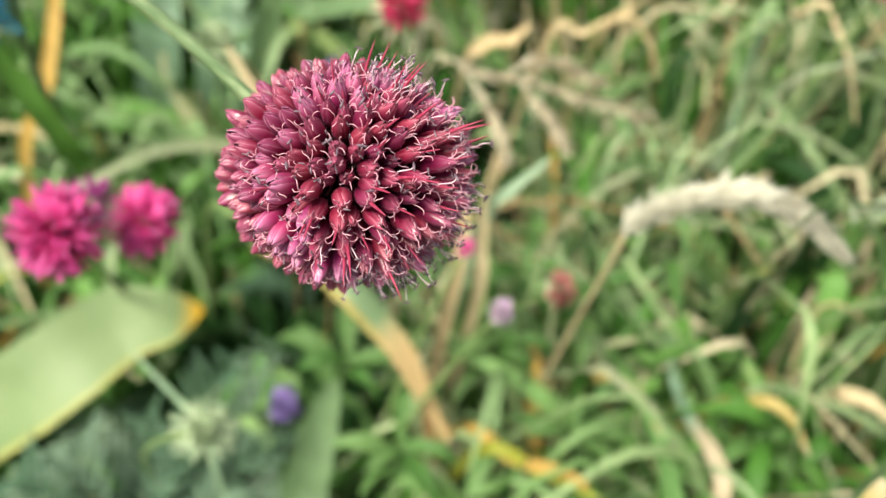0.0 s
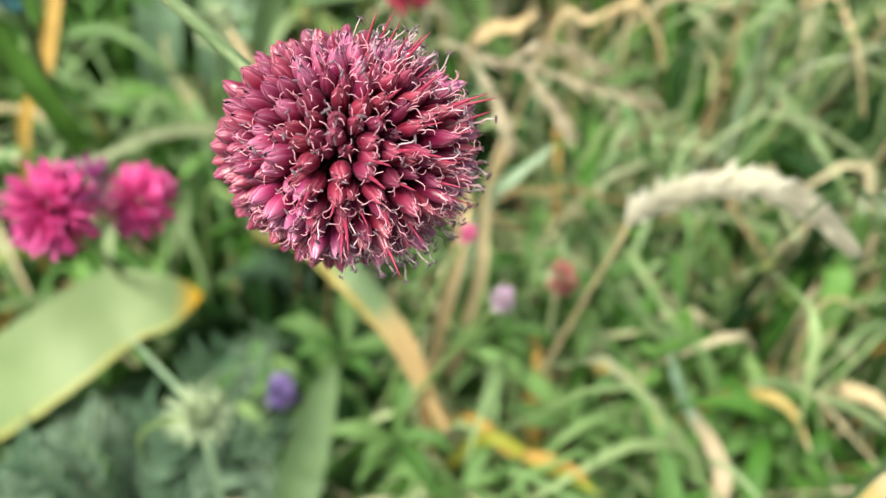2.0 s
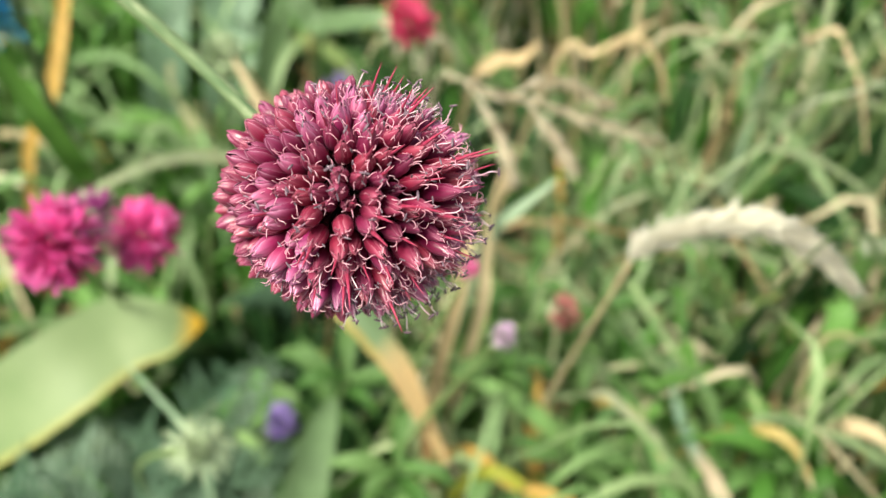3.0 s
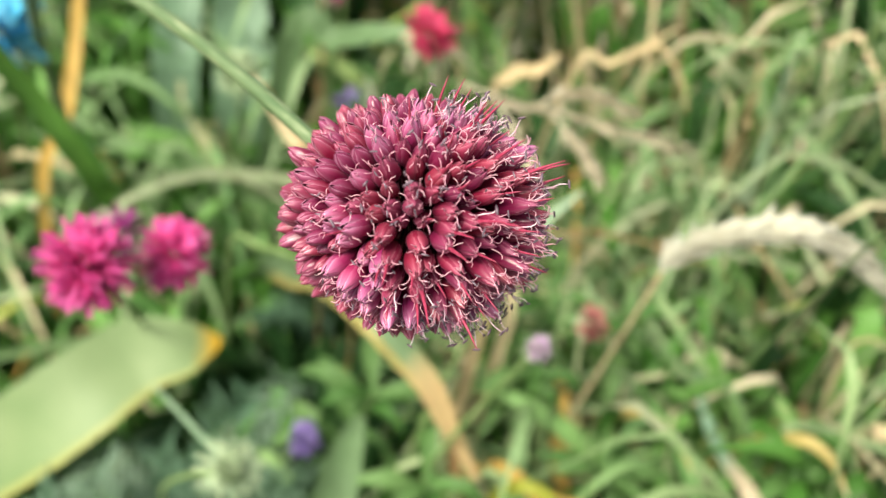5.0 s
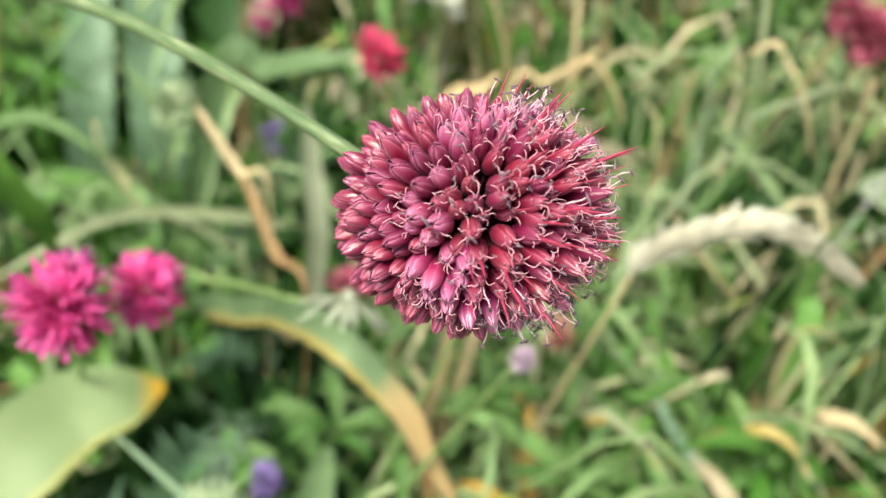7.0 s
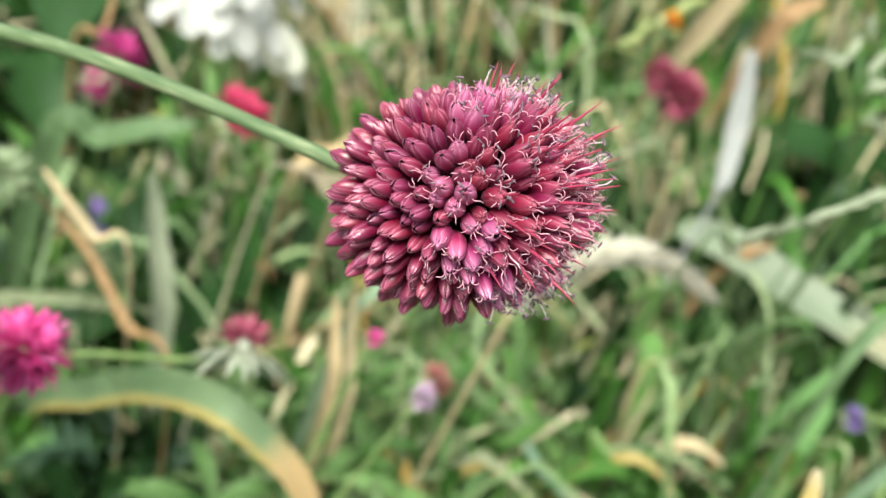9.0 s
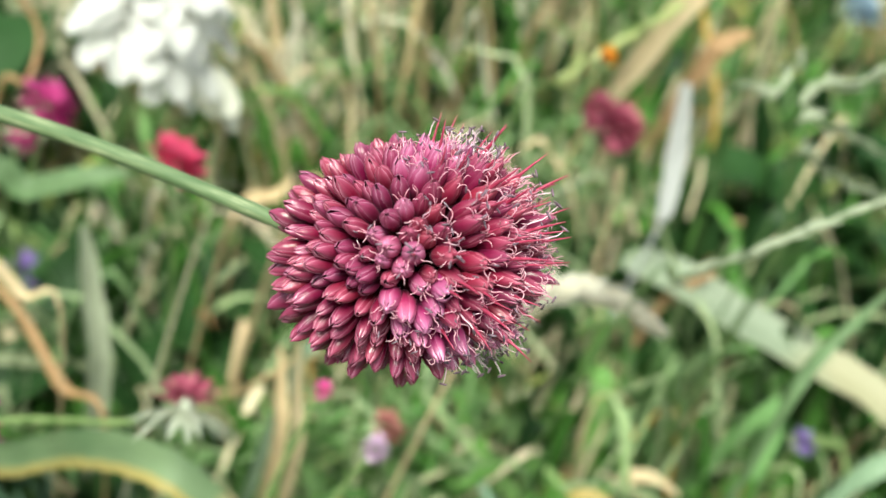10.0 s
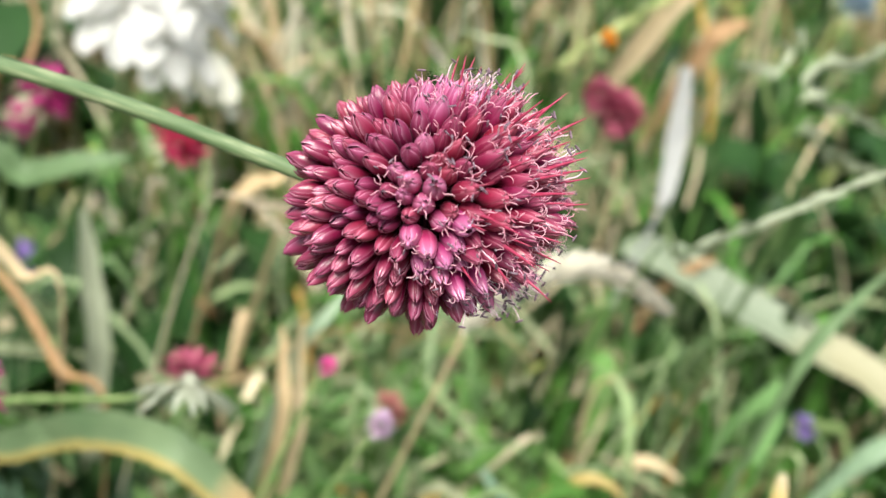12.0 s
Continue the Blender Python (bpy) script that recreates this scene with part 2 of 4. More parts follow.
M_BLADE_WHITE = blade_mat("bleached_blade", [(0.0, (0.50, 0.51, 0.50)), (1.0, (0.62, 0.63, 0.63))], 0.6, 0.25, per_object)
M_BLADE_YELLOW = blade_mat("yellowing_blade", [(0.0, (0.20, 0.28, 0.04)), (1.0, (0.40, 0.36, 0.05))], 0.55, 0.3, per_object)
M_BLADE_ORANGE = blade_mat("orange_blade", [(0.0, (0.46, 0.27, 0.06)), (1.0, (0.56, 0.37, 0.11))], 0.55, 0.3, per_object)
M_PLUME = blade_mat("plume_spikelets", [(0.0, (0.66, 0.63, 0.51)), (1.0, (0.83, 0.81, 0.72))], 0.6, 0.4, streak=0.12)
M_TANSEED = blade_mat("tan_spikelets", [(0.0, (0.54, 0.47, 0.33)), (1.0, (0.76, 0.69, 0.54))], 0.6, 0.3, streak=0.15)
M_GREENSEED = blade_mat("green_spikelets", [(0.0, (0.36, 0.44, 0.16)), (1.0, (0.60, 0.64, 0.30))], 0.6, 0.3, streak=0.15)
M_PALESEED = blade_mat("grey_spikelets", [(0.0, (0.34, 0.42, 0.28)), (1.0, (0.58, 0.62, 0.46))], 0.6, 0.3, streak=0.15)
M_TULIP = edged_mat("broad_leaf", ((0.19, 0.275, 0.12), (0.27, 0.345, 0.17), (0.15, 0.23, 0.10)), (0.37, 0.38, 0.13), (0.66, 0.38, 0.03), 0.76, 0.87, one_side=True, ragged=0.12)
M_CURL = edged_mat("turning_leaf", ((0.15, 0.24, 0.12), (0.23, 0.32, 0.17), (0.12, 0.20, 0.09)), (0.38, 0.32, 0.11), (0.54, 0.38, 0.19), 0.45, 0.70, one_side=True)
M_CURLDRY = edged_mat("curled_dry_leaf", ((0.44, 0.36, 0.24), (0.58, 0.48, 0.34), (0.38, 0.30, 0.2)), (0.52, 0.42, 0.28), (0.22, 0.34, 0.24), 0.85, 0.6)
M_YELLOWTIP = edged_mat("yellow_leaf", ((0.36, 0.28, 0.09), (0.46, 0.36, 0.13), (0.32, 0.25, 0.07)), (0.42, 0.33, 0.14), (0.44, 0.38, 0.26), 0.8, 0.88)
M_PALELEAF = edged_mat("pale_leaf", ((0.22, 0.28, 0.19), (0.29, 0.34, 0.24), (0.19, 0.25, 0.16)), (0.30, 0.32, 0.20), (0.35, 0.34, 0.21), 0.9, 0.45)
def ground_mat():
    """Dark crumbly soil, thinly grown with moss and short grass in patches."""
    mt = Mat("soil", 0.9, 0.2)
    soil = mt.ramp(mt.noise(60.0, 5.0), [(0.3, (0.025, 0.020, 0.011)), (0.7, (0.075, 0.062, 0.03))])
    moss = mt.ramp(mt.noise(140.0, 4.0), [(0.3, (0.025, 0.045, 0.012)), (0.7, (0.06, 0.095, 0.028))])
    f = mt.node("ShaderNodeMapRange", **{"From Min": 0.30, "From Max": 0.70})
    mt.link(mt.noise(16.0, 6.0), f.inputs["Value"])
    mt.bump(mt.noise(90.0, 5.0), 0.6, 0.01)
    return mt.done(mt.mix(f.outputs[0], soil, moss))


M_SOIL = ground_mat()


# ---- mesh helpers ----
def rot_between(axis):
    return Vector((0, 0, 1)).rotation_difference(Vector(axis).normalized()).to_matrix()


def spline(pts, steps=6):
    """A smooth line through the control points."""
    pts = [Vector(p) for p in pts]
    out = []
    for i in range(len(pts) - 1):
        a, b = pts[max(i - 1, 0)], pts[i]
        c, d = pts[i + 1], pts[min(i + 2, len(pts) - 1)]
        for k in range(steps):
            t = k / steps
            out.append(0.5 * ((2 * b) + (c - a) * t + (2 * a - 5 * b + 4 * c - d) * t * t + (3 * b - 3 * c + d - a) * t ** 3))
    return out + [pts[-1]]


class Geo:
    """Vertices, faces and UVs of one mesh."""

    def __init__(self):
        self.v, self.f, self.uv, self.mi = [], [], [], []

    def tube(self, pts, radii, n=6, slot=0):
        start = len(self.v)
        side = None
        for i, p in enumerate(pts):
            fw = (pts[min(i + 1, len(pts) - 1)] - pts[max(i - 1, 0)]).normalized()
            if side is None:
                side = fw.orthogonal().normalized()
            side = (side - fw * side.dot(fw)).normalized()
            up = fw.cross(side)
            for k in range(n):
                a = 2 * math.pi * k / n
                self.v.append(p + (side * math.cos(a) + up * math.sin(a)) * radii[i])
                self.uv.append((k / n, i / (len(pts) - 1)))
        for i in range(len(pts) - 1):
            for k in range(n):
                a, b = start + i * n + k, start + i * n + (k + 1) % n
                self.f.append((a, b, b + n, a + n))
                self.mi.append(slot)
        self.f.append(tuple(start + k for k in reversed(range(n))))
        self.f.append(tuple(start + (len(pts) - 1) * n + k for k in range(n)))
        self.mi += [slot, slot]
        return self

    def ribbon(self, pts, widths, face, fold=0.25, slot=0, twist=0.0, cols=2):
        """A leaf blade along pts; face: the way its upper side looks; fold: depth of the trough along its middle."""
        start = len(self.v)
        face = Vector(face)
        for i, p in enumerate(pts):
            fw = (pts[min(i + 1, len(pts) - 1)] - pts[max(i - 1, 0)]).normalized()
            side = fw.cross(face)
            side = side.normalized() if side.length > 1e-6 else fw.orthogonal().normalized()
            up = side.cross(fw)
            if twist:
                a = twist * i / (len(pts) - 1)
                side, up = side * math.cos(a) + up * math.sin(a), up * math.cos(a) - side * math.sin(a)
            for k in range(cols + 1):
                s = 2 * k / cols - 1
                self.v.append(p + side * (s * widths[i] / 2) + up * (fold * widths[i] * (abs(s) ** 1.5 - 0.5)))
                self.uv.append((k / cols, i / (len(pts) - 1)))
        w = cols + 1
        for i in range(len(pts) - 1):
            for k in range(cols):
                a = start + i * w + k
                self.f.append((a, a + 1, a + 1 + w, a + w))
                self.mi.append(slot)
        return self

    def lathe(self, rings, n=8, m=Matrix(), slot=0, lobe=None):
        """Rings of (radius, height) round z, closed at both ends."""
        start = len(self.v)
        for i, (r, z) in enumerate(rings):
            for k in range(n):
                a = 2 * math.pi * k / n
                rr, zz = (r, z) if lobe is None else lobe(r, z, a, i)
                self.v.append(m @ Vector((rr * math.cos(a), rr * math.sin(a), zz)))
                self.uv.append((k / n, i / (len(rings) - 1)))
        for i in range(len(rings) - 1):
            for k in range(n):
                a, b = start + i * n + k, start + i * n + (k + 1) % n
                self.f.append((a, b, b + n, a + n))
                self.mi.append(slot)
        self.f.append(tuple(start + k for k in reversed(range(n))))
        self.f.append(tuple(start + (len(rings) - 1) * n + k for k in range(n)))
        self.mi += [slot, slot]
        return self

    def mesh(self, name, *mats, smooth=True):
        me = bpy.data.meshes.new(name)
        me.from_pydata([tuple(p) for p in self.v], [], self.f)
        lay = me.uv_layers.new(name="UVMap")
        idx = np.empty(len(me.loops), dtype=np.int32)
        me.loops.foreach_get("vertex_index", idx)
        lay.data.foreach_set("uv", np.array(self.uv, dtype=np.float32)[idx].ravel())
        for mt in mats:
            me.materials.append(mt)
        me.polygons.foreach_set("material_index", self.mi)
        me.polygons.foreach_set("use_smooth", [smooth] * len(me.polygons))
        me.update()
        return me


def part(name, geo, material, parent=None, label=""):
    """Links a Geo (or a ready mesh) as one mesh object under a thing or a part."""
    me = geo if isinstance(geo, bpy.types.Mesh) else geo.mesh(name, *(material if isinstance(material, tuple) else (material,)))
    ob = new(name, me)
    if parent is not None:
        ob.parent = parent
    return tagged(ob, label)


def thing(name, at, label, category, group=""):
    ob = new(name)
    ob.location = at
    ob.empty_display_size = 0.01
    return tagged(ob, label, category, group)


rng = random.Random(7)


def jit(a):
    return rng.uniform(-a, a)


# ---- ground ----
def build_ground():
    g = Geo()
    n, half = 60, 40.0
    line = [math.copysign(abs(s) ** 4, s) * half for s in (2 * i / n - 1 for i in range(n + 1))]
    for y in line:
        for x in line:
            h = 0.012 * noise.noise((x * 9, y * 9, 0)) * (1 if abs(x) + abs(y) < 6 else 0)
            g.v.append(Vector((x, y, h - 0.006)))
            g.uv.append((x, y))
    for j in range(n):
        for i in range(n):
            a = j * (n + 1) + i
            g.f.append((a, a + 1, a + n + 2, a + n + 1))
            g.mi.append(0)
    tagged(part("ground", g, M_SOIL), "dark soil under the meadow plants", "ground", kind="structure")


build_ground()

# ---- the drumstick allium ----
HEAD = Vector((-0.0019, 0.0006, 0.3016))
TIP = Vector((0.33, -0.74, 0.58)).normalized()
CROWN = Vector((0.34, 0.22, 0.91)).normalized()  # the side where the stamens stand out longest
FLAT = Vector((0.01, 0.66, 0.75)).normalized()  # the head is a little squashed this way


def stem_at(u):
    return Vector((-0.0016 - 0.0537 * u - 0.0084 * u * u + 0.0029 * u ** 3,
                   -0.0010 + 0.1037 * u - 0.0205 * u * u + 0.0086 * u ** 3,
                   0.2990 - 0.0010 * min(1.0, 4 * u) - 0.0122 * u + 0.0058 * u * u - 0.0159 * u ** 3))


def along(stops, t):
    """A smooth run through stops of (place, value)."""
    for (a, p), (b, q) in zip(stops, stops[1:]):
        if t <= b:
            k = (t - a) / (b - a)
            return p + (q - p) * k * k * (3 - 2 * k)
    return stops[-1][1]


SWELL = {"bud": ((0.0, 0.24), (0.14, 0.72), (0.42, 1.0), (0.64, 1.0), (0.84, 0.82), (0.95, 0.50), (1.0, 0.18)),
         "bloom": ((0.0, 0.22), (0.16, 0.70), (0.45, 1.0), (0.70, 0.93), (0.88, 0.60), (1.0, 0.24)),
         "old": ((0.0, 0.22), (0.16, 0.68), (0.42, 1.0), (0.66, 0.90), (0.86, 0.55), (1.0, 0.20))}


def floret_geo(stage, seed):
    """One floret: a stalk, then three outer and three inner tepals, closed over each other (bud) or parted at the mouth."""
    r = random.Random(seed)
    g = Geo()
    base, length = 0.0096, (0.0063 if stage == "bud" else 0.0066) * r.uniform(0.93, 1.07)
    width = {"bud": 0.00099, "bloom": 0.00114, "old": 0.00106}[stage] * r.uniform(0.90, 1.10)
    g.tube([Vector((0, 0, 0.001)), Vector((0, 0, 0.006)), Vector((0, 0, base + 0.0006))], [0.00022, 0.00022, 0.0003], 5)
    g.uv = [(0.3, 0.0) for _ in g.uv]
    foot = len(g.v) - 1
    if stage != "bud":  # the ovary and filament bases that fill the mouth
        inner = len(g.v)
        g.lathe([(width * q, base + length * h) for q, h in ((0.2, 0.05), (0.6, 0.4), (0.62, 0.7), (0.36, 0.86), (0.08, 0.92))], 8)
        g.uv[inner:] = [(0.2, 0.55 + 0.45 * v) for u, v in g.uv[inner:]]
        g.f.append((foot, inner, inner + 1))
        g.mi.append(0)
    open_from = 0.62 if stage == "bud" else 0.5
    turn, rows, cols = r.uniform(0, 6.28), 9, 6
    bow = Vector((r.uniform(-1, 1), r.uniform(-1, 1), 0)) * 0.0004
    for k in range(6):
        outer = k % 2 == 0
        c = turn + k * math.pi / 3 + r.uniform(-0.08, 0.08)
        tall = length * (1.0 if outer else 0.97) * r.uniform(0.96, 1.03)
        flare = r.uniform(-0.05, 0.14) if stage == "bloom" else r.uniform(-0.04, 0.04)
        start = len(g.v)
        for i in range(rows + 1):
            t = i / rows
            rad = width * along(SWELL[stage], t) * (1.0 if outer else 0.95) * (1 + flare * t ** 4)
            spread = (1.02 if outer else 0.95) * (1 - max(0.0, (t - open_from) / (1 - open_from)) ** 2.6) + 0.12
            for q in range(cols + 1):
                u = 2 * q / cols - 1
                a = c + u * spread
                rr = rad * (1.04 + 0.05 * math.exp(-9 * u * u) - 0.08 * u * u)
                p = Vector((rr * math.cos(a), rr * math.sin(a), base + t * tall - 0.00022 * u * u * t))
                g.v.append(p + bow * t * t)
                g.uv.append((q / cols, t))
        for q in range(cols):
            g.f.append((foot, start + q + 1, start + q))
            g.mi.append(0)
        for i in range(rows):
            for q in range(cols):
                a = start + i * (cols + 1) + q
                g.f.append((a, a + 1, a + cols + 2, a + cols + 1))
                g.mi.append(0)
    return g


def stamen_geo(kind, seed):
    """One stamen: a curling filament, with or without its dark anther."""
    r = random.Random(seed)
    g = Geo()
    ln = {"curl": 0.0017, "long": 0.0036}[kind] * r.uniform(0.6, 1.2)
    bend, curl = r.uniform(-0.1, 1.1), r.uniform(-3.0, 4.5)
    p, out = Vector((0.0005, 0, 0.0156)), [Vector((0.0004, 0, 0.0135))]
    ang, wob = bend * 0.4, r.uniform(-1.6, 1.6)
    for i in range(6):
        out.append(p.copy())
        ang += (bend + curl * (i / 6) ** 2) * (0.34 if kind == "curl" else 0.10)
        p += Vector((math.sin(ang), 0.5 * wob * math.sin(i * 1.1 + seed), math.cos(ang))).normalized() * ln / 6
    k = 0.46 if kind == "curl" else 0.58
    g.tube(out, [q * k for q in (0.00013, 0.00014, 0.00013, 0.00013, 0.00012, 0.00010, 0.00006)], 5, 0)
    tip = out[-1]
    if kind == "long" or r.random() < 0.08:
        fw = (out[-1] - out[-2]).normalized()
        m = Matrix.Translation(tip) @ rot_between(fw.cross(Vector((0, 1, 0.2)))).to_4x4()
        k = 0.00055 if kind == "long" else 0.00042
        g.lathe([(0.27 * k * q, k * z) for q, z in ((0.3, -1.0), (0.9, -0.6), (1.0, 0.0), (0.9, 0.6), (0.3, 1.0))], 6, m, 1)
    return g


def style_geo():
    g = Geo()
    g.tube([Vector((0, 0, 0.0125)), Vector((0.0001, 0, 0.0165)), Vector((0.0003, 0.0001, 0.0190)), Vector((0.0006, 0.0001, 0.0216))],
           [0.00035, 0.00028, 0.00016, 0.00004], 6)
    return g


def build_allium():
    root = thing("drumstick_allium", (HEAD.x - 0.085, HEAD.y + 0.20, 0), "drumstick allium with round crimson-purple head on a bowed stem", "flower")
    back = -Vector(root.location)
    ln = [stem_at(0.04 + 0.96 * i / 24) for i in range(25)]
    ln += spline([ln[-1], (-0.072, 0.118, 0.256), (-0.083, 0.152, 0.205), (-0.088, 0.185, 0.11), (-0.086, 0.20, -0.005)], 6)[1:]
    g = Geo()
    g.tube([p + back for p in ln], [0.00100 + 0.0009 * (i / len(ln)) + 0.00003 * math.sin(i * 1.7) for i in range(len(ln))], 14)
    part("stem", g, M_STEM, root, "waxy grey-green stem")
    core = Geo()
    core.lathe([(0.0028 * math.sin(math.pi * (i + 0.2) / 8.4), -0.003 * math.cos(math.pi * (i + 0.2) / 8.4)) for i in range(9)], 12, Matrix.Translation(HEAD + back))
    part("receptacle", core, M_GREENSTEM, root)
    bud_geos = [floret_geo("bud", s) for s in range(8)]
    buds = [g.mesh("floret", M_BUD) for g in bud_geos]
    blooms = [floret_geo("bloom", 20 + s).mesh("floret", M_BLOOM) for s in range(8)]
    olds = [floret_geo("old", 40 + s).mesh("floret", M_OLDBLOOM) for s in range(8)]
    curls = [stamen_geo("curl", s).mesh("stamen", M_FILAMENT, M_ANTHER) for s in range(18)]
    longs = [stamen_geo("long", 40 + s).mesh("stamen", M_WHITEFIL, M_ANTHER) for s in range(8)]
    style = style_geo().mesh("style", M_REDFIL)
    frm = rot_between(TIP)
    count = 470
    r = random.Random(11)
    ways = []
    for i in range(count):
        z = 1 - (i + 0.5) / count * 1.90
        a = i * 2.399963
        q = math.sqrt(1 - z * z)
        d = (frm @ Vector((q * math.cos(a), q * math.sin(a), z))).normalized()
        ways.append((d + Vector((r.uniform(-1, 1), r.uniform(-1, 1), r.uniform(-1, 1))) * 0.04).normalized())
    ways.sort(key=lambda d: -d.dot(Vector((-0.42, -0.66, 0.62))))
    rest = Geo()
    for i, d in enumerate(ways):
        up = d.dot(TIP)
        bloom = up + r.uniform(-0.12, 0.12) > 0.40
        size = (0.985 + (0.16 if up > 0 else 0.11) * up * up) * (1 - 0.09 * d.dot(FLAT) ** 2) * (1 + max(0.0, -d.z - 0.3) * r.uniform(0.02, 0.30)) * r.uniform(0.91, 1.03)
        if r.random() < 0.15:
            size *= r.uniform(0.84, 0.95)
        m = Matrix.Translation(HEAD + back) @ rot_between(d).to_4x4() @ Matrix.Rotation(r.uniform(0, 6.28), 4, "Z") @ Matrix.Scale(size, 4)
        if i >= 300 and not bloom:
            g = r.choice(bud_geos)
            n = len(rest.v)
            rest.v += [m @ v for v in g.v]
            rest.uv += g.uv
            rest.f += [tuple(k + n for k in f) for f in g.f]
            rest.mi += g.mi
            continue
        fl = part("floret", r.choice((olds if up + r.uniform(-0.15, 0.15) > 0.66 else blooms) if bloom else buds), None, root)
        fl.matrix_basis = m
        if not bloom and (up < 0.2 or r.random() > 0.25):
            continue
        lower = up < 0.66 and d.z < 0.1 and d.x > 0.0
        crown = d.dot(CROWN) > 0.945
        for k in range(r.choice((5, 6, 6)) if bloom else 3):
            st = part("stamen", r.choice(longs if (lower and r.random() < 0.8) or (crown and r.random() < 0.6) or r.random() < 0.04 else curls), None, fl)
            st.matrix_basis = Matrix.Rotation(k * math.pi / 3 + r.uniform(-0.5, 0.5), 4, "Z") @ Matrix.Scale(r.uniform(0.92, 1.01) if lower or crown else r.uniform(0.94, 1.03), 4)
        if up > 0.60 and d.z > -0.05 and r.random() < 0.36:
            part("style", style, None, fl, "long pointed dark red style").matrix_basis = Matrix.Scale(r.uniform(0.82, 0.95), 4)
    for d, size in (((0.15, 0.36, 0.92), 0.80), ((0.24, 0.30, 0.92), 0.82), ((0.30, 0.27, 0.91), 0.79), ((0.42, 0.12, 0.89), 0.83)):
        part("style", style, None, root, "pointed dark red style").matrix_basis = Matrix.Translation(HEAD + back) @ rot_between(d).to_4x4() @ Matrix.Scale(size, 4)
    tagged(part("florets_behind", rest, M_BUD, root), kind="stuff")
    return root


build_allium()


# ---- flowers behind ----
def petal_ball(g, centre, axis, radius, petals, length, width, spread=1.0, r=rng):
    """Many small ragged petals standing out from a dome."""
    rot = rot_between(axis)
    for i in range(petals):
        z = 1 - (i + 0.5) / petals * spread
        a = i * 2.399963
        q = math.sqrt(max(0.0, 1 - z * z))
        d = rot @ Vector((q * math.cos(a), q * math.sin(a), z))
        d = (d + Vector((r.uniform(-1, 1), r.uniform(-1, 1), r.uniform(-1, 1))) * 0.22).normalized()
        s = centre + d * radius * 0.35
        e = s + d * (radius * 0.65 + length * r.uniform(0.2, 1.0) * (0.4 + 0.6 * q))
        mid = (s + e) / 2 + Vector((r.uniform(-1, 1), r.uniform(-1, 1), r.uniform(-1, 1))) * length * 0.15
        g.ribbon([s, mid, e], [width * 0.5, width * r.uniform(0.8, 1.2), width * 0.35], d.orthogonal(), 0.2, 0, r.uniform(-1, 1))
    return g


def stalk(at, foot, bow=0.02):
    a, b = Vector(at), Vector(foot)
    mid = (a + b) / 2 + Vector((jit(bow), jit(bow), 0.015))
    return spline([a, mid, b], 7)


def pompom(name, at, radius, material, label, foot=(0.02, 0.05), petals=90, axis=(0, -0.5, 0.85), bracts=12, petal_width=0.18, spread=1.15, bract_len=1.0, stem_mat=None, group="", bract_mat=None, tilt=-0.15, drop=0.25, bract_width=0.2, via=()):
    """A button flower: ragged petals over a ring of green bracts, on a thin stem."""
    at = Vector(at)
    root = thing(name, (at.x + foot[0], at.y + foot[1], 0), label, "flower", group)
    off = -Vector(root.location)
    ax = Vector(axis).normalized()
    c = at + off
    part("petals", petal_ball(Geo(), c, ax, radius * 0.75, petals, radius * 0.45, radius * petal_width, spread), material, root)
    rot = rot_between(ax)
    for k in range(bracts):
        a = 2 * math.pi * k / bracts + jit(0.2)
        d = rot @ Vector((math.cos(a), math.sin(a), tilt + jit(0.15)))
        s = c - ax * radius * drop
        g = Geo().ribbon([s, s + d * radius * 0.6 * bract_len, s + d * radius * (1.0 + jit(0.15)) * bract_len - ax * radius * 0.1], [radius * bract_width * 0.75, radius * bract_width, radius * 0.04], ax, 0.2)
        part("bract", g, bract_mat or M_BRACT, root)
    g = Geo().lathe([(radius * 0.06, -radius * 0.55), (radius * 0.3, -radius * 0.35), (radius * 0.38, -radius * 0.1), (radius * 0.3, radius * 0.1)], 10, Matrix.Translation(c) @ rot.to_4x4())
    part("calyx", g, bract_mat or M_BRACT, root, "pale green calyx")
    pts = stalk(c - ax * radius * 0.5, (0, 0, -0.004)) if not via else spline([c - ax * radius * 0.5, *(Vector(p) + off for p in via), (0, 0, -0.004)], 6)
    part("stem", Geo().tube(pts, [0.0007 + 0.0006 * i / len(pts) for i in range(len(pts))], 7), stem_mat or M_GREENSTEM, root)
    return root


KN = "button flowers in the meadow"
pompom("knautia_flower", (-0.0545, 0.0495, 0.2315), 0.0094, M_PINK, "bright magenta button flower, ragged and fully open", (-0.03, 0.15), 260, (0.0, -0.6, 0.8), petal_width=0.22, spread=1.3, group=KN)
pompom("knautia_flower", (-0.0385, 0.0605, 0.2215), 0.0081, M_PINK, "smaller bright magenta button flower, fully open", (-0.02, 0.14), 240, (0.0, -0.55, 0.83), petal_width=0.22, spread=1.3, group=KN)
pompom("knautia_flower", (-0.055, 0.082, 0.204), 0.0075, M_PURPLE, "purple button flower behind two magenta ones", (-0.02, 0.12), 80, group=KN)
pompom("knautia_flower", (0.0275, 0.1345, 0.231), 0.0085, M_CRIMSON, "crimson-pink button flower seen from its side", (0.01, 0.05), 90, (0.3, -0.3, 0.9), petal_width=0.3, spread=0.9, group=KN)
pompom("knautia_flower", (0.0125, 0.206, 0.209), 0.0095, M_MAGENTA, "magenta button flower in two tiers", (0.0, 0.05), 90, (0.1, -0.5, 0.85), petal_width=0.26, group=KN)
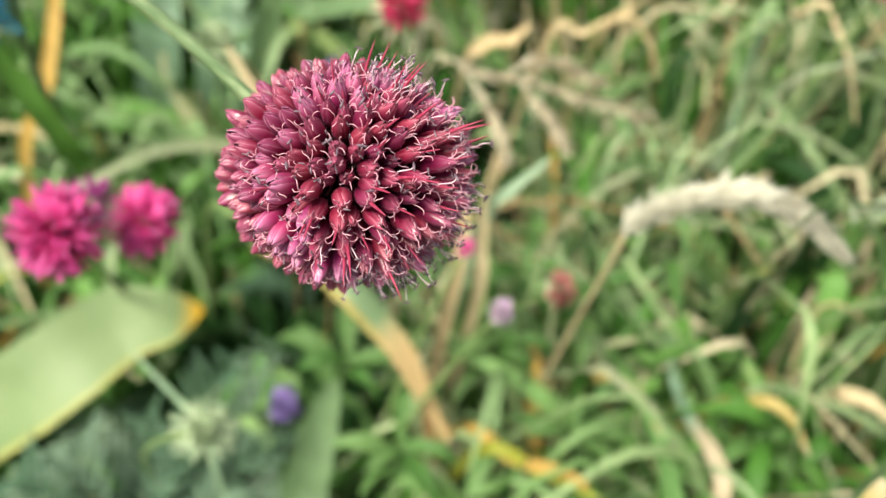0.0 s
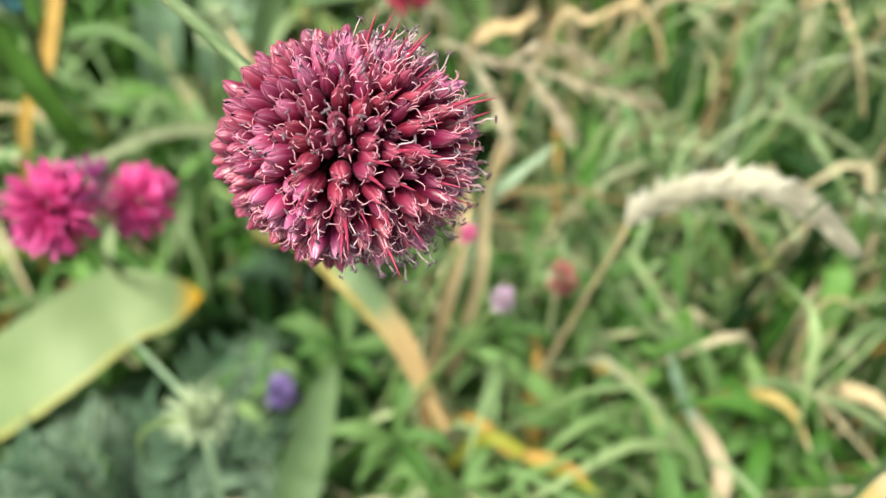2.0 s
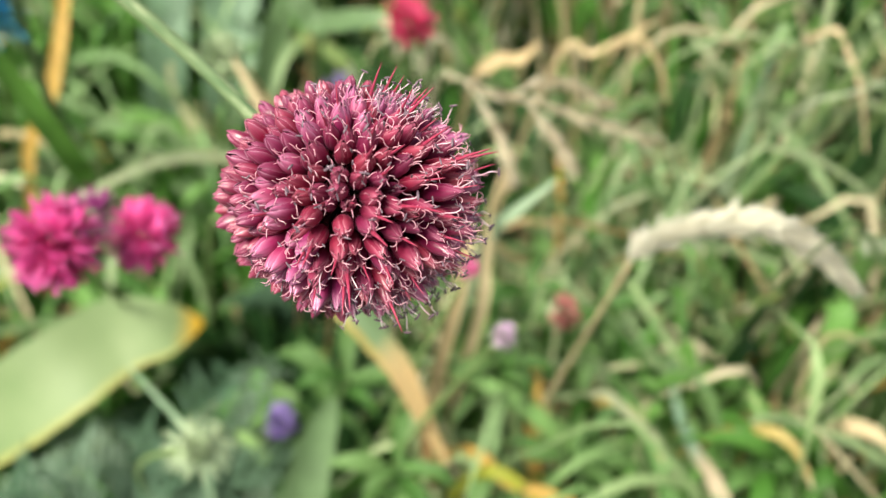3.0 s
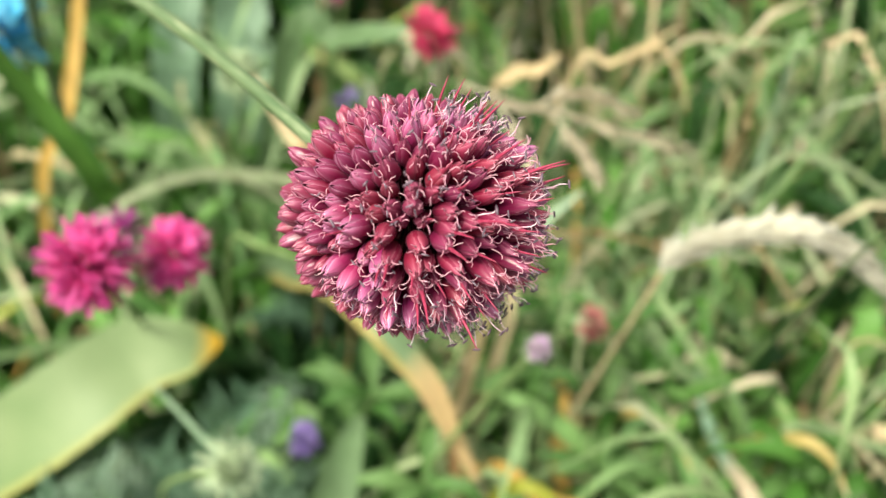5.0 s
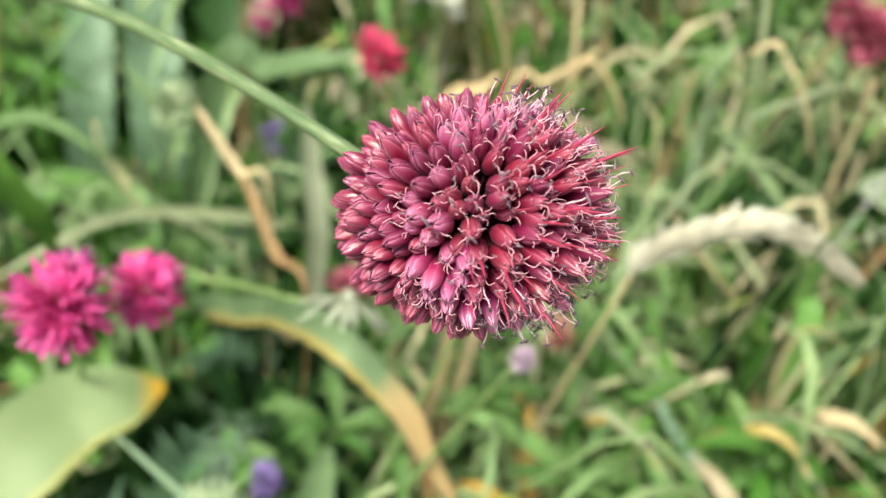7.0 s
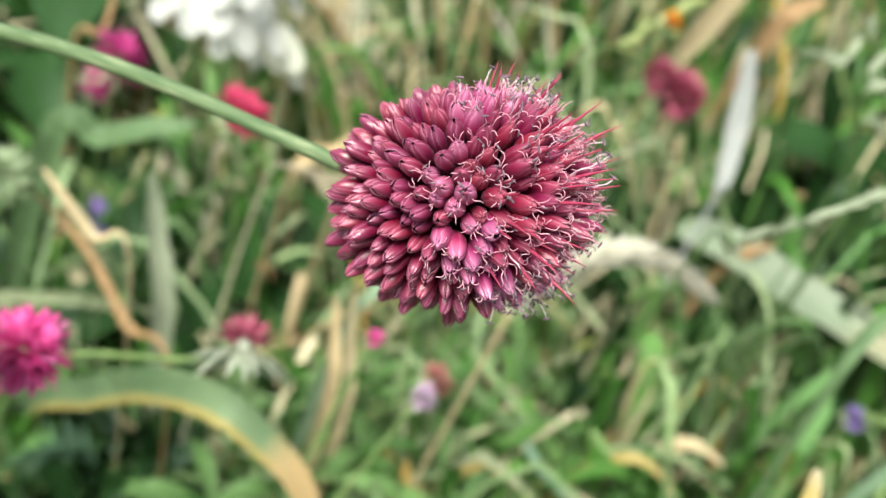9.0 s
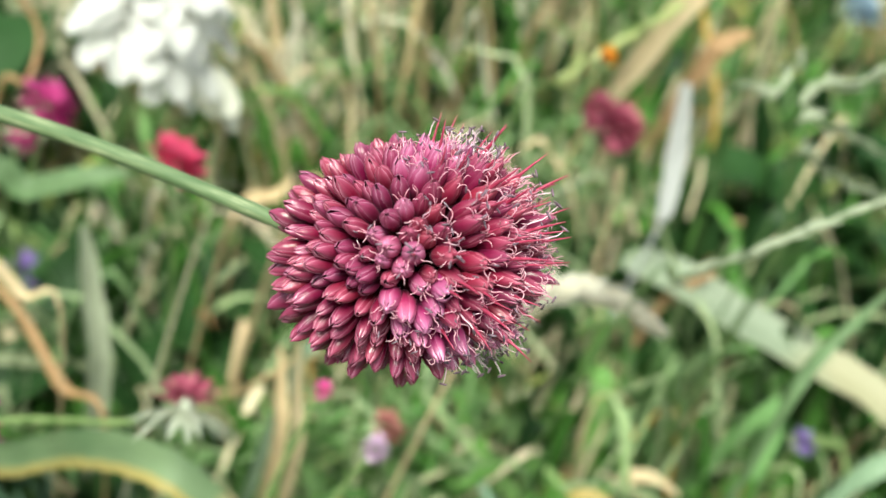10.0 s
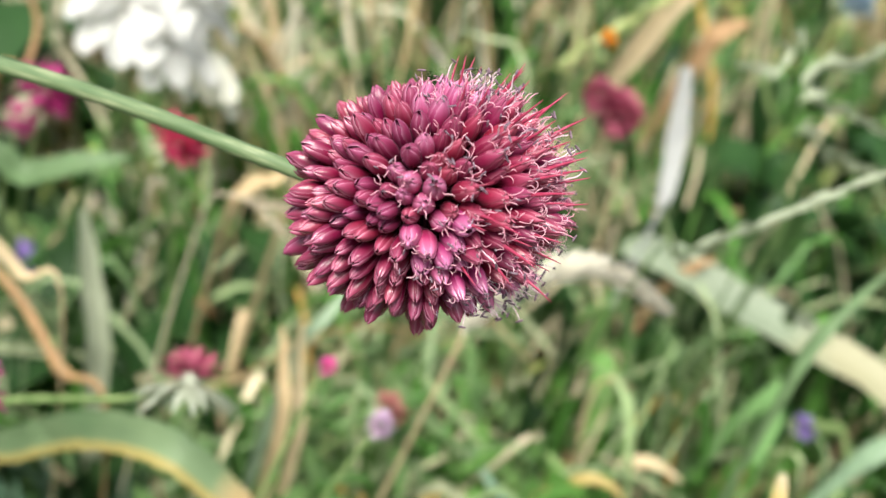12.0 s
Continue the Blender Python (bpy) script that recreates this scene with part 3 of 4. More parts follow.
pompom("knautia_flower", (0.0075, 0.212, 0.195), 0.0070, M_MAGENTA, "half-faded magenta button flower below another", (0.0, 0.04), 60, (0.1, -0.5, 0.6), petal_width=0.26, group=KN)
pompom("knautia_flower", (0.0070, 0.0610, 0.2160), 0.0070, M_DUSKY, "dull crimson button flower over long pale bracts", (-0.042, 0.095), 110, (0.28, 0.62, 0.72), bracts=30, spread=1.0, bract_len=1.75, group=KN, bract_mat=M_PALEBRACT, tilt=-0.40, drop=0.2, bract_width=0.34,
       via=((-0.0033, 0.0726, 0.2002), (-0.0101, 0.0861, 0.1891), (-0.0196, 0.1028, 0.1742), (-0.0301, 0.1217, 0.1484)))
pompom("knautia_flower", (0.171, 0.109, 0.2595), 0.0085, M_DUSKY, "dusky crimson seed head with faded petals", (0.01, 0.05), 140, (-0.5, -0.6, 0.6), petal_width=0.35, spread=1.8, group=KN)
pompom("knautia_flower", (0.162, 0.113, 0.2640), 0.0068, M_DUSKY, "small dusky crimson seed head beside a larger one", (0.012, 0.05), 110, (-0.5, -0.5, 0.7), petal_width=0.35, spread=1.8, group=KN)
pompom("knautia_flower", (0.0745, 0.066, 0.1835), 0.0055, M_FADED, "small faded red bud in the grass", (0.01, 0.03), 50, petal_width=0.4, group=KN)
pompom("clover_flower", (0.0450, 0.0385, 0.2130), 0.0036, M_LILAC, "tiny pale lilac ball flower", (0.01, 0.03), 70, petal_width=0.3, bracts=6, spread=1.7)
pompom("clover_flower", (0.128, 0.086, 0.098), 0.0040, M_LILAC, "tiny greyish lilac ball flower low in the grass", (0.01, 0.03), 60, petal_width=0.3, bracts=6, spread=1.7)
pompom("pink_bud", (0.0375, 0.0545, 0.2180), 0.0026, M_PINK, "tiny pink flower bud", (0.01, 0.03), 40, petal_width=0.4, bracts=6)
pompom("violet_flower", (-0.0055, 0.0715, 0.1105), 0.0062, M_VIOLET, "blue-violet flower low among the leaves", (0.0, 0.02), 70, (0.3, -0.4, 0.8), petal_width=0.4, bracts=6, bract_len=0.7)
pompom("violet_flower", (0.0207, 0.2416, 0.1131), 0.0078, M_VIOLET, "blue-violet flower far back in the grass", (0.0, 0.02), 60, petal_width=0.4)
pompom("violet_flower", (0.2290, 0.0165, 0.1830), 0.0050, M_VIOLET, "pale violet flower in the grass", (0.01, 0.02), 60, petal_width=0.4)
pompom("violet_flower", (0.054, 0.055, 0.085), 0.0060, M_VIOLET, "dull violet flower hidden low in the grass", (0.0, 0.02), 50, petal_width=0.4)
pompom("scabious_seed_head", (-0.027, 0.029, 0.177), 0.0042, M_BRACT, "pale green button seed head ringed by whitish bracts", (-0.01, 0.03), 160, petal_width=0.22, spread=1.2, bracts=44, bract_len=2.1, bract_width=0.16)
pompom("scabious_seed_head", (-0.0265, 0.165, 0.190), 0.0085, M_BRACT, "grey-green button seed head on a thin stem", (-0.01, 0.03), 90, petal_width=0.3, spread=1.2)
pompom("pale_blue_flower", (0.362, 0.153, 0.304), 0.0105, M_PALEBLUE, "pale blue flower at the meadow's edge", (0.02, 0.06), 40, petal_width=0.7)
pompom("orange_flower", (0.152, 0.112, 0.284), 0.0035, M_ORANGE, "tiny orange flower on a thin stem", (0.01, 0.05), 40, petal_width=0.5)
pompom("blue_flower", (-0.0935, 0.150, 0.213), 0.0130, M_BLUE, "bright sky-blue flower with ragged petals", (-0.02, 0.05), 60, (0.1, -0.5, 0.8), petal_width=0.45)


def white_flower():
    """A full white flower with broad hanging petals, cream below."""
    c = Vector((0.049, 0.222, 0.237))
    root = thing("white_flower", (c.x, c.y + 0.06, 0), "full white flower with broad drooping petals", "flower")
    off = -Vector(root.location)
    r = random.Random(3)
    for i in range(58):
        a = 2 * math.pi * i / 58 * 3.6
        el = -0.75 + 1.6 * r.random()
        d = Vector((math.cos(a) * math.cos(el), math.sin(a) * math.cos(el), math.sin(el)))
        s = c + d * 0.004
        ln = r.uniform(0.016, 0.026)
        pts = spline([s, s + d * ln * 0.6 + Vector((0, 0, 0.003)), s + d * ln + Vector((0, 0, -0.005))], 4)
        wd = r.uniform(0.011, 0.016)
        g = Geo().ribbon([p + off for p in pts], [wd * math.sin(0.35 + 2.5 * k / (len(pts) - 1)) for k in range(len(pts))], (d.x * 0.3, d.y * 0.3, 1), 0.18, 0, r.uniform(-0.3, 0.3), 4)
        part("petal", g, M_WHITE, root)
    for k, (dx, dy, dz) in enumerate(((-0.015, -0.016, -0.014), (-0.008, -0.020, -0.012), (-0.004, -0.018, -0.020), (0.003, -0.022, -0.017), (0.008, -0.020, -0.022), (0.014, -0.022, -0.016), (0.018, -0.018, -0.024), (0.023, -0.020, -0.022), (0.026, -0.018, -0.029))):
        s = c + Vector((dx * 0.4, dy * 0.4, dz * 0.3)) + off
        e = c + Vector((dx, dy, dz)) * 1.15 + off
        g = Geo().ribbon(spline([s, (s + e) / 2 + Vector((0, -0.002, 0.002)), e], 4), [q * r.uniform(0.7, 1.0) for q in (0.005, 0.008, 0.010, 0.011, 0.012, 0.012, 0.011, 0.009, 0.004)], (r.uniform(-0.4, 0.4), -0.7, 0.8), 0.15, 0, r.uniform(-0.3, 0.3), 4)
        part("petal", g, M_CREAM if k >= 6 else M_WHITE, root)
    pts = stalk(c + off, (0, 0, -0.004))
    part("stem", Geo().tube(pts, [0.0012 + 0.0006 * i / len(pts) for i in range(len(pts))], 8), M_GREENSTEM, root)


white_flower()


# ---- single blades and leaves ----
def leaf(name, pts, width, material, label, category="leaf", face=(0, -0.5, 0.85), fold=0.15, taper=(0.5, 1.0, 0.9, 0.1), twist=0.0, cols=4, steps=6, group="", foot=None, rib=False):
    """A plant of one long leaf through pts, as a rule from its foot to its tip; taper: width along it."""
    base = Vector((*(foot or pts[0])[:2], 0))
    root = thing(name, base, label, category, group)
    ln = spline([Vector(p) - base for p in pts], steps)
    n = len(ln) - 1
    ws = []
    for i in range(n + 1):
        s = i / n * (len(taper) - 1)
        k = min(int(s), len(taper) - 2)
        ws.append(width * (taper[k] + (taper[k + 1] - taper[k]) * (s - k)) * (1 + (0.05 if width < 0.03 else 0.012) * math.sin(i * 1.9 + width * 900)))
    blade = part("blade", Geo().ribbon(ln, ws, face, fold, 0, twist, cols), material, root)
    if rib:
        r = Geo().tube([p - Vector(face).normalized() * (fold * w * 0.5 + 0.0004) for p, w in zip(ln, ws)], [0.0002 + 0.035 * w for w in ws], 5)
        part("midrib", r, material, blade)
    return root


leaf("tulip_plant", [(-0.192, 0.101, -0.004), (-0.1375, 0.0923, 0.0482), (-0.1035, 0.0913, 0.0832), (-0.0825, 0.0983, 0.0982), (-0.0650, 0.1110, 0.1020), (-0.0470, 0.1150, 0.1030), (-0.0343, 0.1200, 0.1000)], 0.0325, M_TULIP,
     "broad pale green leaf with yellow margin and orange tip", face=(0.1, -0.45, 0.9), taper=(0.7, 1.0, 1.0, 0.97, 0.90, 0.66, 0.05), cols=8, fold=0.06, steps=8)
leaf("daylily_plant", [(-0.022, 0.200, -0.004), (-0.018, 0.165, 0.085), (-0.0083, 0.1251, 0.1329), (-0.0036, 0.1135, 0.1470), (-0.0007, 0.0985, 0.1635), (0.0046, 0.0837, 0.1759), (0.0115, 0.0685, 0.183), (0.0204, 0.0601, 0.177), (0.0275, 0.0538, 0.170), (0.034, 0.048, 0.158), (0.044, 0.040, 0.140)], 0.0105, M_CURL,
     "arching green leaf turning yellow and tan at its tip", taper=(0.6, 1.0, 1.0, 1.0, 0.95, 0.8, 0.65, 0.2), cols=6, face=(-0.3, -0.65, 0.7), rib=True)
leaf("dead_reed", [(0.188, 0.085, -0.004), (0.186, 0.085, 0.15), (0.184, 0.085, 0.230), (0.183, 0.085, 0.240), (0.179, 0.090, 0.263), (0.172, 0.094, 0.285)], 0.0082, M_BLADE_WHITE,
     "bleached white dry blade standing upright", "grass blade", face=(-0.5, -0.8, 0.3), taper=(0.1, 0.12, 0.14, 0.7, 1.0, 0.45), rib=True)
leaf("iris_plant", [(0.1933, 0.0967, 0.2080), (0.1979, 0.0912, 0.2117), (0.2050, 0.0799, 0.2131), (0.2151, 0.0581, 0.2119), (0.2266, 0.0295, 0.2129), (0.2348, 0.0016, 0.2130), (0.2400, -0.040, 0.195), (0.245, -0.075, 0.11), (0.247, -0.085, -0.004)], 0.0165, M_PALELEAF,
     "long pale grey-green leaf bent over, yellowing outward", face=(-0.4, -0.3, 0.85), taper=(0.2, 0.85, 1.0, 1.0, 0.95, 0.85, 0.8, 0.7, 0.6), cols=6, foot=(0.247, -0.085), rib=True)
leaf("grass_plant", [(-0.084, 0.195, -0.004), (-0.070, 0.168, 0.09), (-0.061, 0.132, 0.155), (-0.061, 0.107, 0.190), (-0.068, 0.106, 0.210), (-0.076, 0.110, 0.224), (-0.088, 0.112, 0.245)], 0.0062, M_BLADE_GREEN,
     "thick fresh green blade leaning over", "grass blade", taper=(0.9, 1.0, 1.0, 0.95, 0.7))
leaf("dead_grass", [(-0.110, 0.170, -0.004), (-0.103, 0.178, 0.115), (-0.092, 0.186, 0.146), (-0.088, 0.196, 0.160), (-0.086, 0.210, 0.173), (-0.084, 0.223, 0.192)], 0.0056, M_BLADE_ORANGE,
     "dead blade turned orange-yellow", "grass blade", taper=(0.6, 0.9, 1.0, 0.9, 0.7))
leaf("daffodil_plant", [(-0.008, 0.012, -0.004), (-0.003, 0.027, 0.099), (0.001, 0.038, 0.119), (0.005, 0.051, 0.131), (0.010, 0.062, 0.142)], 0.0140, M_STRAP,
     "broad grey-green strap leaf low in the grass", face=(0, -0.6, 0.8), taper=(0.8, 1.0, 1.0, 0.9, 0.25), rib=True)
leaf("dead_grass", [(0.116, -0.006, -0.004), (0.116, 0.000, 0.12), (0.116, 0.008, 0.160), (0.116, 0.020, 0.164), (0.117, 0.034, 0.157), (0.120, 0.053, 0.150), (0.122, 0.069, 0.152)], 0.0050, M_CURLDRY,
     "curled bleached leaf with a grey-green end", face=(-0.3, -0.5, 0.8), taper=(0.4, 0.8, 1.0, 0.8, 0.7, 0.25), twist=0.6)
leaf("iris_plant", [(-0.030, 0.222, -0.004), (-0.028, 0.240, 0.105), (-0.028, 0.262, 0.125), (-0.030, 0.290, 0.146), (-0.028, 0.330, 0.172)], 0.026, M_BLADE_TEAL,
     "broad upright grey-green leaf standing far back", face=(0, -0.7, 0.6), taper=(0.7, 1.0, 1.0, 0.9, 0.5), rib=True)
leaf("iris_plant", [(-0.060, 0.230, -0.004), (-0.058, 0.250, 0.110), (-0.056, 0.280, 0.140), (-0.050, 0.335, 0.178)], 0.020, M_BLADE_TEAL,
     "grey-green strap leaf beside a broader one", face=(0, -0.7, 0.6), taper=(0.7, 1.0, 1.0, 0.5), rib=True)
leaf("dead_grass", [(0.070, -0.035, -0.004), (0.078, -0.034, 0.15), (0.086, -0.031, 0.222), (0.093, -0.030, 0.230), (0.097, -0.027, 0.237), (0.102, -0.022, 0.243)], 0.0062, M_YELLOWTIP,
     "yellow dead leaf with a bleached tip", face=(-0.5, -0.5, 0.7), taper=(0.5, 0.8, 1.0, 0.9, 0.3))
leaf("grass_plant", [(-0.020, 0.020, -0.004), (-0.024, 0.034, 0.110), (-0.029, 0.042, 0.148), (-0.033, 0.0467, 0.1552), (-0.041, 0.054, 0.161), (-0.0483, 0.0611, 0.1648)], 0.0022, M_BLADE_BLUE,
     "thin grey-green stalk rising over feathery tufts", "grass blade", face=(-0.3, -0.6, 0.7), taper=(1.0, 1.0, 1.0, 0.9, 0.7, 0.3), fold=0.1)
BG = "loose blades in the meadow"
STANDING, BENT = (0.7, 1.0, 0.95, 0.8, 0.2), (0.12, 0.3, 1.0, 0.8, 0.2)
for pts, w, mat_, lab, cat, taper in (
    ([(0.043, 0.062, -0.004), (0.044, 0.070, 0.12), (0.044, 0.073, 0.178), (0.045, 0.080, 0.191), (0.046, 0.088, 0.201)], 0.0048, M_BLADE_TAN, "tan dry stalk standing upright", "grass blade", STANDING),
    ([(0.054, 0.070, -0.004), (0.054, 0.075, 0.12), (0.054, 0.077, 0.168), (0.053, 0.083, 0.184), (0.051, 0.087, 0.203)], 0.0048, M_BLADE_TAN, "straight tan dry blade", "grass blade", STANDING),
    ([(0.026, 0.150, -0.004), (0.024, 0.154, 0.126), (0.020, 0.164, 0.165), (0.016, 0.168, 0.188)], 0.0085, M_BLADE_PALE, "pale grey-green upright blade with blunt tip", "grass blade", STANDING),
    ([(0.085, 0.045, -0.004), (0.082, 0.054, 0.103), (0.081, 0.067, 0.121), (0.083, 0.084, 0.133)], 0.0070, M_BLADE_ORANGE, "orange dead leaf low in the grass", "leaf", STANDING),
    ([(0.134, -0.010, -0.004), (0.134, -0.008, 0.15), (0.135, -0.002, 0.236), (0.144, 0.002, 0.254), (0.166, 0.004, 0.273)], 0.0052, M_STRAP, "long dull green blade leaning outward", "grass blade", STANDING),
    ([(0.052, 0.095, -0.004), (0.052, 0.090, 0.15), (0.054, 0.089, 0.190), (0.058, 0.087, 0.203), (0.069, 0.091, 0.213)], 0.0045, M_BLADE_BLUE, "grey-green blade leaning over", "grass blade", STANDING),
    ([(0.080, 0.165, -0.004), (0.086, 0.163, 0.189), (0.098, 0.158, 0.207), (0.112, 0.150, 0.228)], 0.0026, M_BLADE_TAN, "tan dry blade leaning over", "grass blade", STANDING),
    ([(0.150, 0.138, -0.004), (0.145, 0.137, 0.182), (0.139, 0.133, 0.207), (0.136, 0.135, 0.228)], 0.0058, M_BLADE_TAN, "broad tan dry stalk", "grass blade", STANDING),
    ([(0.004, 0.110, -0.004), (-0.002, 0.117, 0.184), (-0.011, 0.128, 0.195), (-0.022, 0.142, 0.208)], 0.0034, M_BLADE_TAN, "pale tan dry leaf bent back", "leaf", (0.05, 0.05, 0.45, 1.0, 0.3)),
    ([(0.014, 0.095, -0.004), (0.010, 0.105, 0.153), (0.002, 0.126, 0.160), (-0.006, 0.153, 0.170), (-0.020, 0.175, 0.179)], 0.0036, M_BLADE_BROWN, "long brown dead leaf lying back", "leaf", BENT),
    ([(0.040, 0.045, -0.004), (0.051, 0.038, 0.132), (0.070, 0.027, 0.143), (0.088, 0.015, 0.144)], 0.0042, M_BLADE_YELLOW, "yellow-green blade arching low", "grass blade", STANDING),
    ([(0.138, 0.270, -0.004), (0.135, 0.272, 0.179), (0.128, 0.279, 0.210), (0.122, 0.290, 0.238)], 0.0075, M_BLADE_TAN, "pale tan upright dead blade", "grass blade", STANDING),
    ([(-0.030, 0.215, -0.004), (-0.009, 0.204, 0.173), (0.006, 0.195, 0.184), (0.021, 0.186, 0.194), (0.034, 0.183, 0.198)], 0.0100, M_STRAP, "dull grey-green leaf lying nearly flat", "leaf", STANDING),
    ([(0.150, 0.140, -0.004), (0.152, 0.138, 0.20), (0.156, 0.131, 0.241), (0.163, 0.123, 0.238), (0.167, 0.114, 0.231), (0.176, 0.107, 0.214)], 0.0026, M_BLADE_TAN, "thin dead blade drooping over", "leaf", BENT),
    ([(0.130, 0.130, -0.004), (0.142, 0.115, 0.20), (0.160, 0.109, 0.237), (0.172, 0.104, 0.245)], 0.0009, M_BLADE_PALE, "thin pale blade leaning over", "grass blade", STANDING),
    ([(0.052, 0.150, -0.004), (0.054, 0.148, 0.18), (0.059, 0.147, 0.208), (0.068, 0.147, 0.211), (0.074, 0.148, 0.217)], 0.0050, M_BLADE_TAN, "short tan dead leaf bent over", "leaf", BENT),
    ([(0.098, 0.155, -0.004), (0.099, 0.153, 0.18), (0.104, 0.150, 0.220), (0.114, 0.142, 0.216), (0.118, 0.134, 0.207)], 0.0018, M_BLADE_TAN, "thin tan dead blade hooked over", "grass blade", BENT),
    ([(0.200, 0.155, -0.004), (0.200, 0.150, 0.20), (0.205, 0.140, 0.275), (0.212, 0.132, 0.310), (0.220, 0.125, 0.335)], 0.0120, M_BLADE_TAN, "broad pale dead leaf standing upright", "leaf", BENT),
    ([(0.250, 0.160, -0.004), (0.255, 0.156, 0.20), (0.262, 0.152, 0.268), (0.268, 0.150, 0.281), (0.276, 0.146, 0.288)], 0.0110, M_BLADE_BROWN, "orange-brown dead leaf in the grass", "leaf", BENT),
    ([(0.200, 0.085, -0.004), (0.202, 0.082, 0.17), (0.205, 0.078, 0.208), (0.210, 0.070, 0.222)], 0.0065, M_BLADE_BROWN, "brown withered leaf in the grass", "leaf", STANDING),
    ([(0.090, 0.040, -0.004), (0.082, 0.046, 0.10), (0.0779, 0.052, 0.121), (0.0763, 0.0589, 0.1358), (0.0769, 0.0658, 0.146)], 0.0058, M_BLADE_ORANGE, "dead leaf turned amber, standing low", "leaf", STANDING),
    ([(0.030, 0.060, -0.004), (0.044, 0.055, 0.10), (0.0529, 0.0465, 0.1337), (0.0619, 0.033, 0.1414), (0.075, 0.0226, 0.1506), (0.0801, 0.0168, 0.1525)], 0.0046, M_BLADE_ORANGE, "long amber blade arching low over the grass", "grass blade", STANDING),
    ([(0.115, 0.050, -0.004), (0.124, 0.044, 0.13), (0.1329, 0.0357, 0.1649), (0.1392, 0.0273, 0.1718), (0.1415, 0.0147, 0.1700)], 0.0044, M_YELLOWTIP, "yellow leaf bending over with a bleached tip", "leaf", STANDING),
    ([(0.085, 0.066, -0.004), (0.090, 0.064, 0.11), (0.0964, 0.0583, 0.1437), (0.1057, 0.0488, 0.1492), (0.1113, 0.034, 0.146)], 0.0032, M_YELLOWTIP, "yellow-tan leaf curving over low grass", "leaf", STANDING),
    ([(0.205, 0.000, -0.004), (0.208, -0.002, 0.13), (0.2177, -0.0066, 0.1895), (0.232, -0.012, 0.205), (0.248, -0.018, 0.210)], 0.0085, M_BLADE_BLUE, "pale grey-green leaf bending outward low", "leaf", STANDING),
    ([(0.165, 0.050, -0.004), (0.168, 0.048, 0.11), (0.1719, 0.0437, 0.1487), (0.178, 0.036, 0.160), (0.186, 0.026, 0.158)], 0.0060, M_BLADE_TAN, "short tan leaf curled low in the grass", "leaf", STANDING),
    ([(0.145, 0.110, -0.004), (0.1455, 0.115, 0.10), (0.1459, 0.1197, 0.1776), (0.1463, 0.130, 0.210), (0.1466, 0.1395, 0.2384)], 0.0026, M_BLADE_BLUE, "slender pale green stalk standing straight", "grass blade", STANDING),
):
    leaf("dead_grass" if mat_ in (M_BLADE_TAN, M_BLADE_ORANGE, M_BLADE_BROWN) else "grass_plant", pts, w, mat_, lab, cat, taper=taper, cols=4, group=BG, rib=True)


tendril = thing("dead_stalk", (0.005, 0.245, 0), "thin brown dead stalk curled at its top", "plant")
pts = spline([(0.000, 0.000, -0.004), (0.002, 0.000, 0.12), (-0.002, -0.015, 0.201), (0.004, -0.024, 0.210), (0.008, -0.020, 0.219), (0.008, -0.016, 0.228), (0.002, -0.012, 0.236)], 6)
part("stalk", Geo().tube(pts, [0.0011] * len(pts), 7), M_BLADE_BROWN, tendril)


# ---- grass seed heads ----
def seed_head(name, pts, label, material, length, width, spread, per_step, stem_radius=0.0006, stem_mat=None, from_share=0.4, steps=8, group="", core=0.0, single=False):
    """A grass stalk through pts whose upper share carries spikelets."""
    base = Vector((pts[0][0], pts[0][1], 0))
    root = thing(name, base, label, "grass", group)
    ln = spline([Vector(p) - base for p in pts], steps)
    n = len(ln)
    part("stalk", Geo().tube(ln, [stem_radius * (1.1 - 0.6 * i / n) for i in range(n)], 6), stem_mat or M_GREENSTEM, root)
    g = Geo()
    r = random.Random(len(label) * 7 + n)
    first = int(n * from_share)
    if core:
        part("rachis", Geo().tube(ln[first:], [core * math.sin(math.pi * (0.06 + 0.9 * k / (n - first))) ** 0.7 for k in range(n - first)], 10), material, root)
    for i in range(first, n):
        fw = (ln[min(i + 1, n - 1)] - ln[max(i - 1, 0)]).normalized()
        t = (i - first) / max(1, n - 1 - first)
        env = math.sin(math.pi * min(1, 0.12 + 0.88 * t)) ** 0.5 * 0.8 + 0.2
        for k in range(per_step):
            d = (fw * r.uniform(0.5, 1.2) + Vector((r.uniform(-1, 1), r.uniform(-1, 1), r.uniform(-1, 1))) * spread * env).normalized()
            s = ln[i] + (ln[min(i + 1, n - 1)] - ln[i]) * r.random()
            L = length * r.uniform(0.7, 1.2)
            s2 = s + d * L * spread * r.uniform(0.0, 0.7)
            m = s2 + d * L * 0.5
            g.ribbon([s2, m, s2 + d * L], [width * 0.4, width, width * 0.1], d.orthogonal(), 0.35, 0, r.uniform(-0.8, 0.8))
            if single:
                part("spikelet", g, material, root)
                g = Geo()
    if not single:
        tagged(part("spikelet_plume", g, material, root), kind="stuff")
    return root


seed_head("plume_grass", [(0.080, 0.075, -0.004), (0.079, 0.062, 0.12), (0.079, 0.056, 0.208), (0.080, 0.056, 0.222), (0.084, 0.052, 0.236), (0.094, 0.046, 0.247), (0.104, 0.0405, 0.249), (0.112, 0.0335, 0.247)],
          "arching grass plume, dense and creamy white", M_PLUME, 0.0070, 0.0010, 0.30, 90, 0.0007, M_BLADE_TAN, 0.36, core=0.0013)


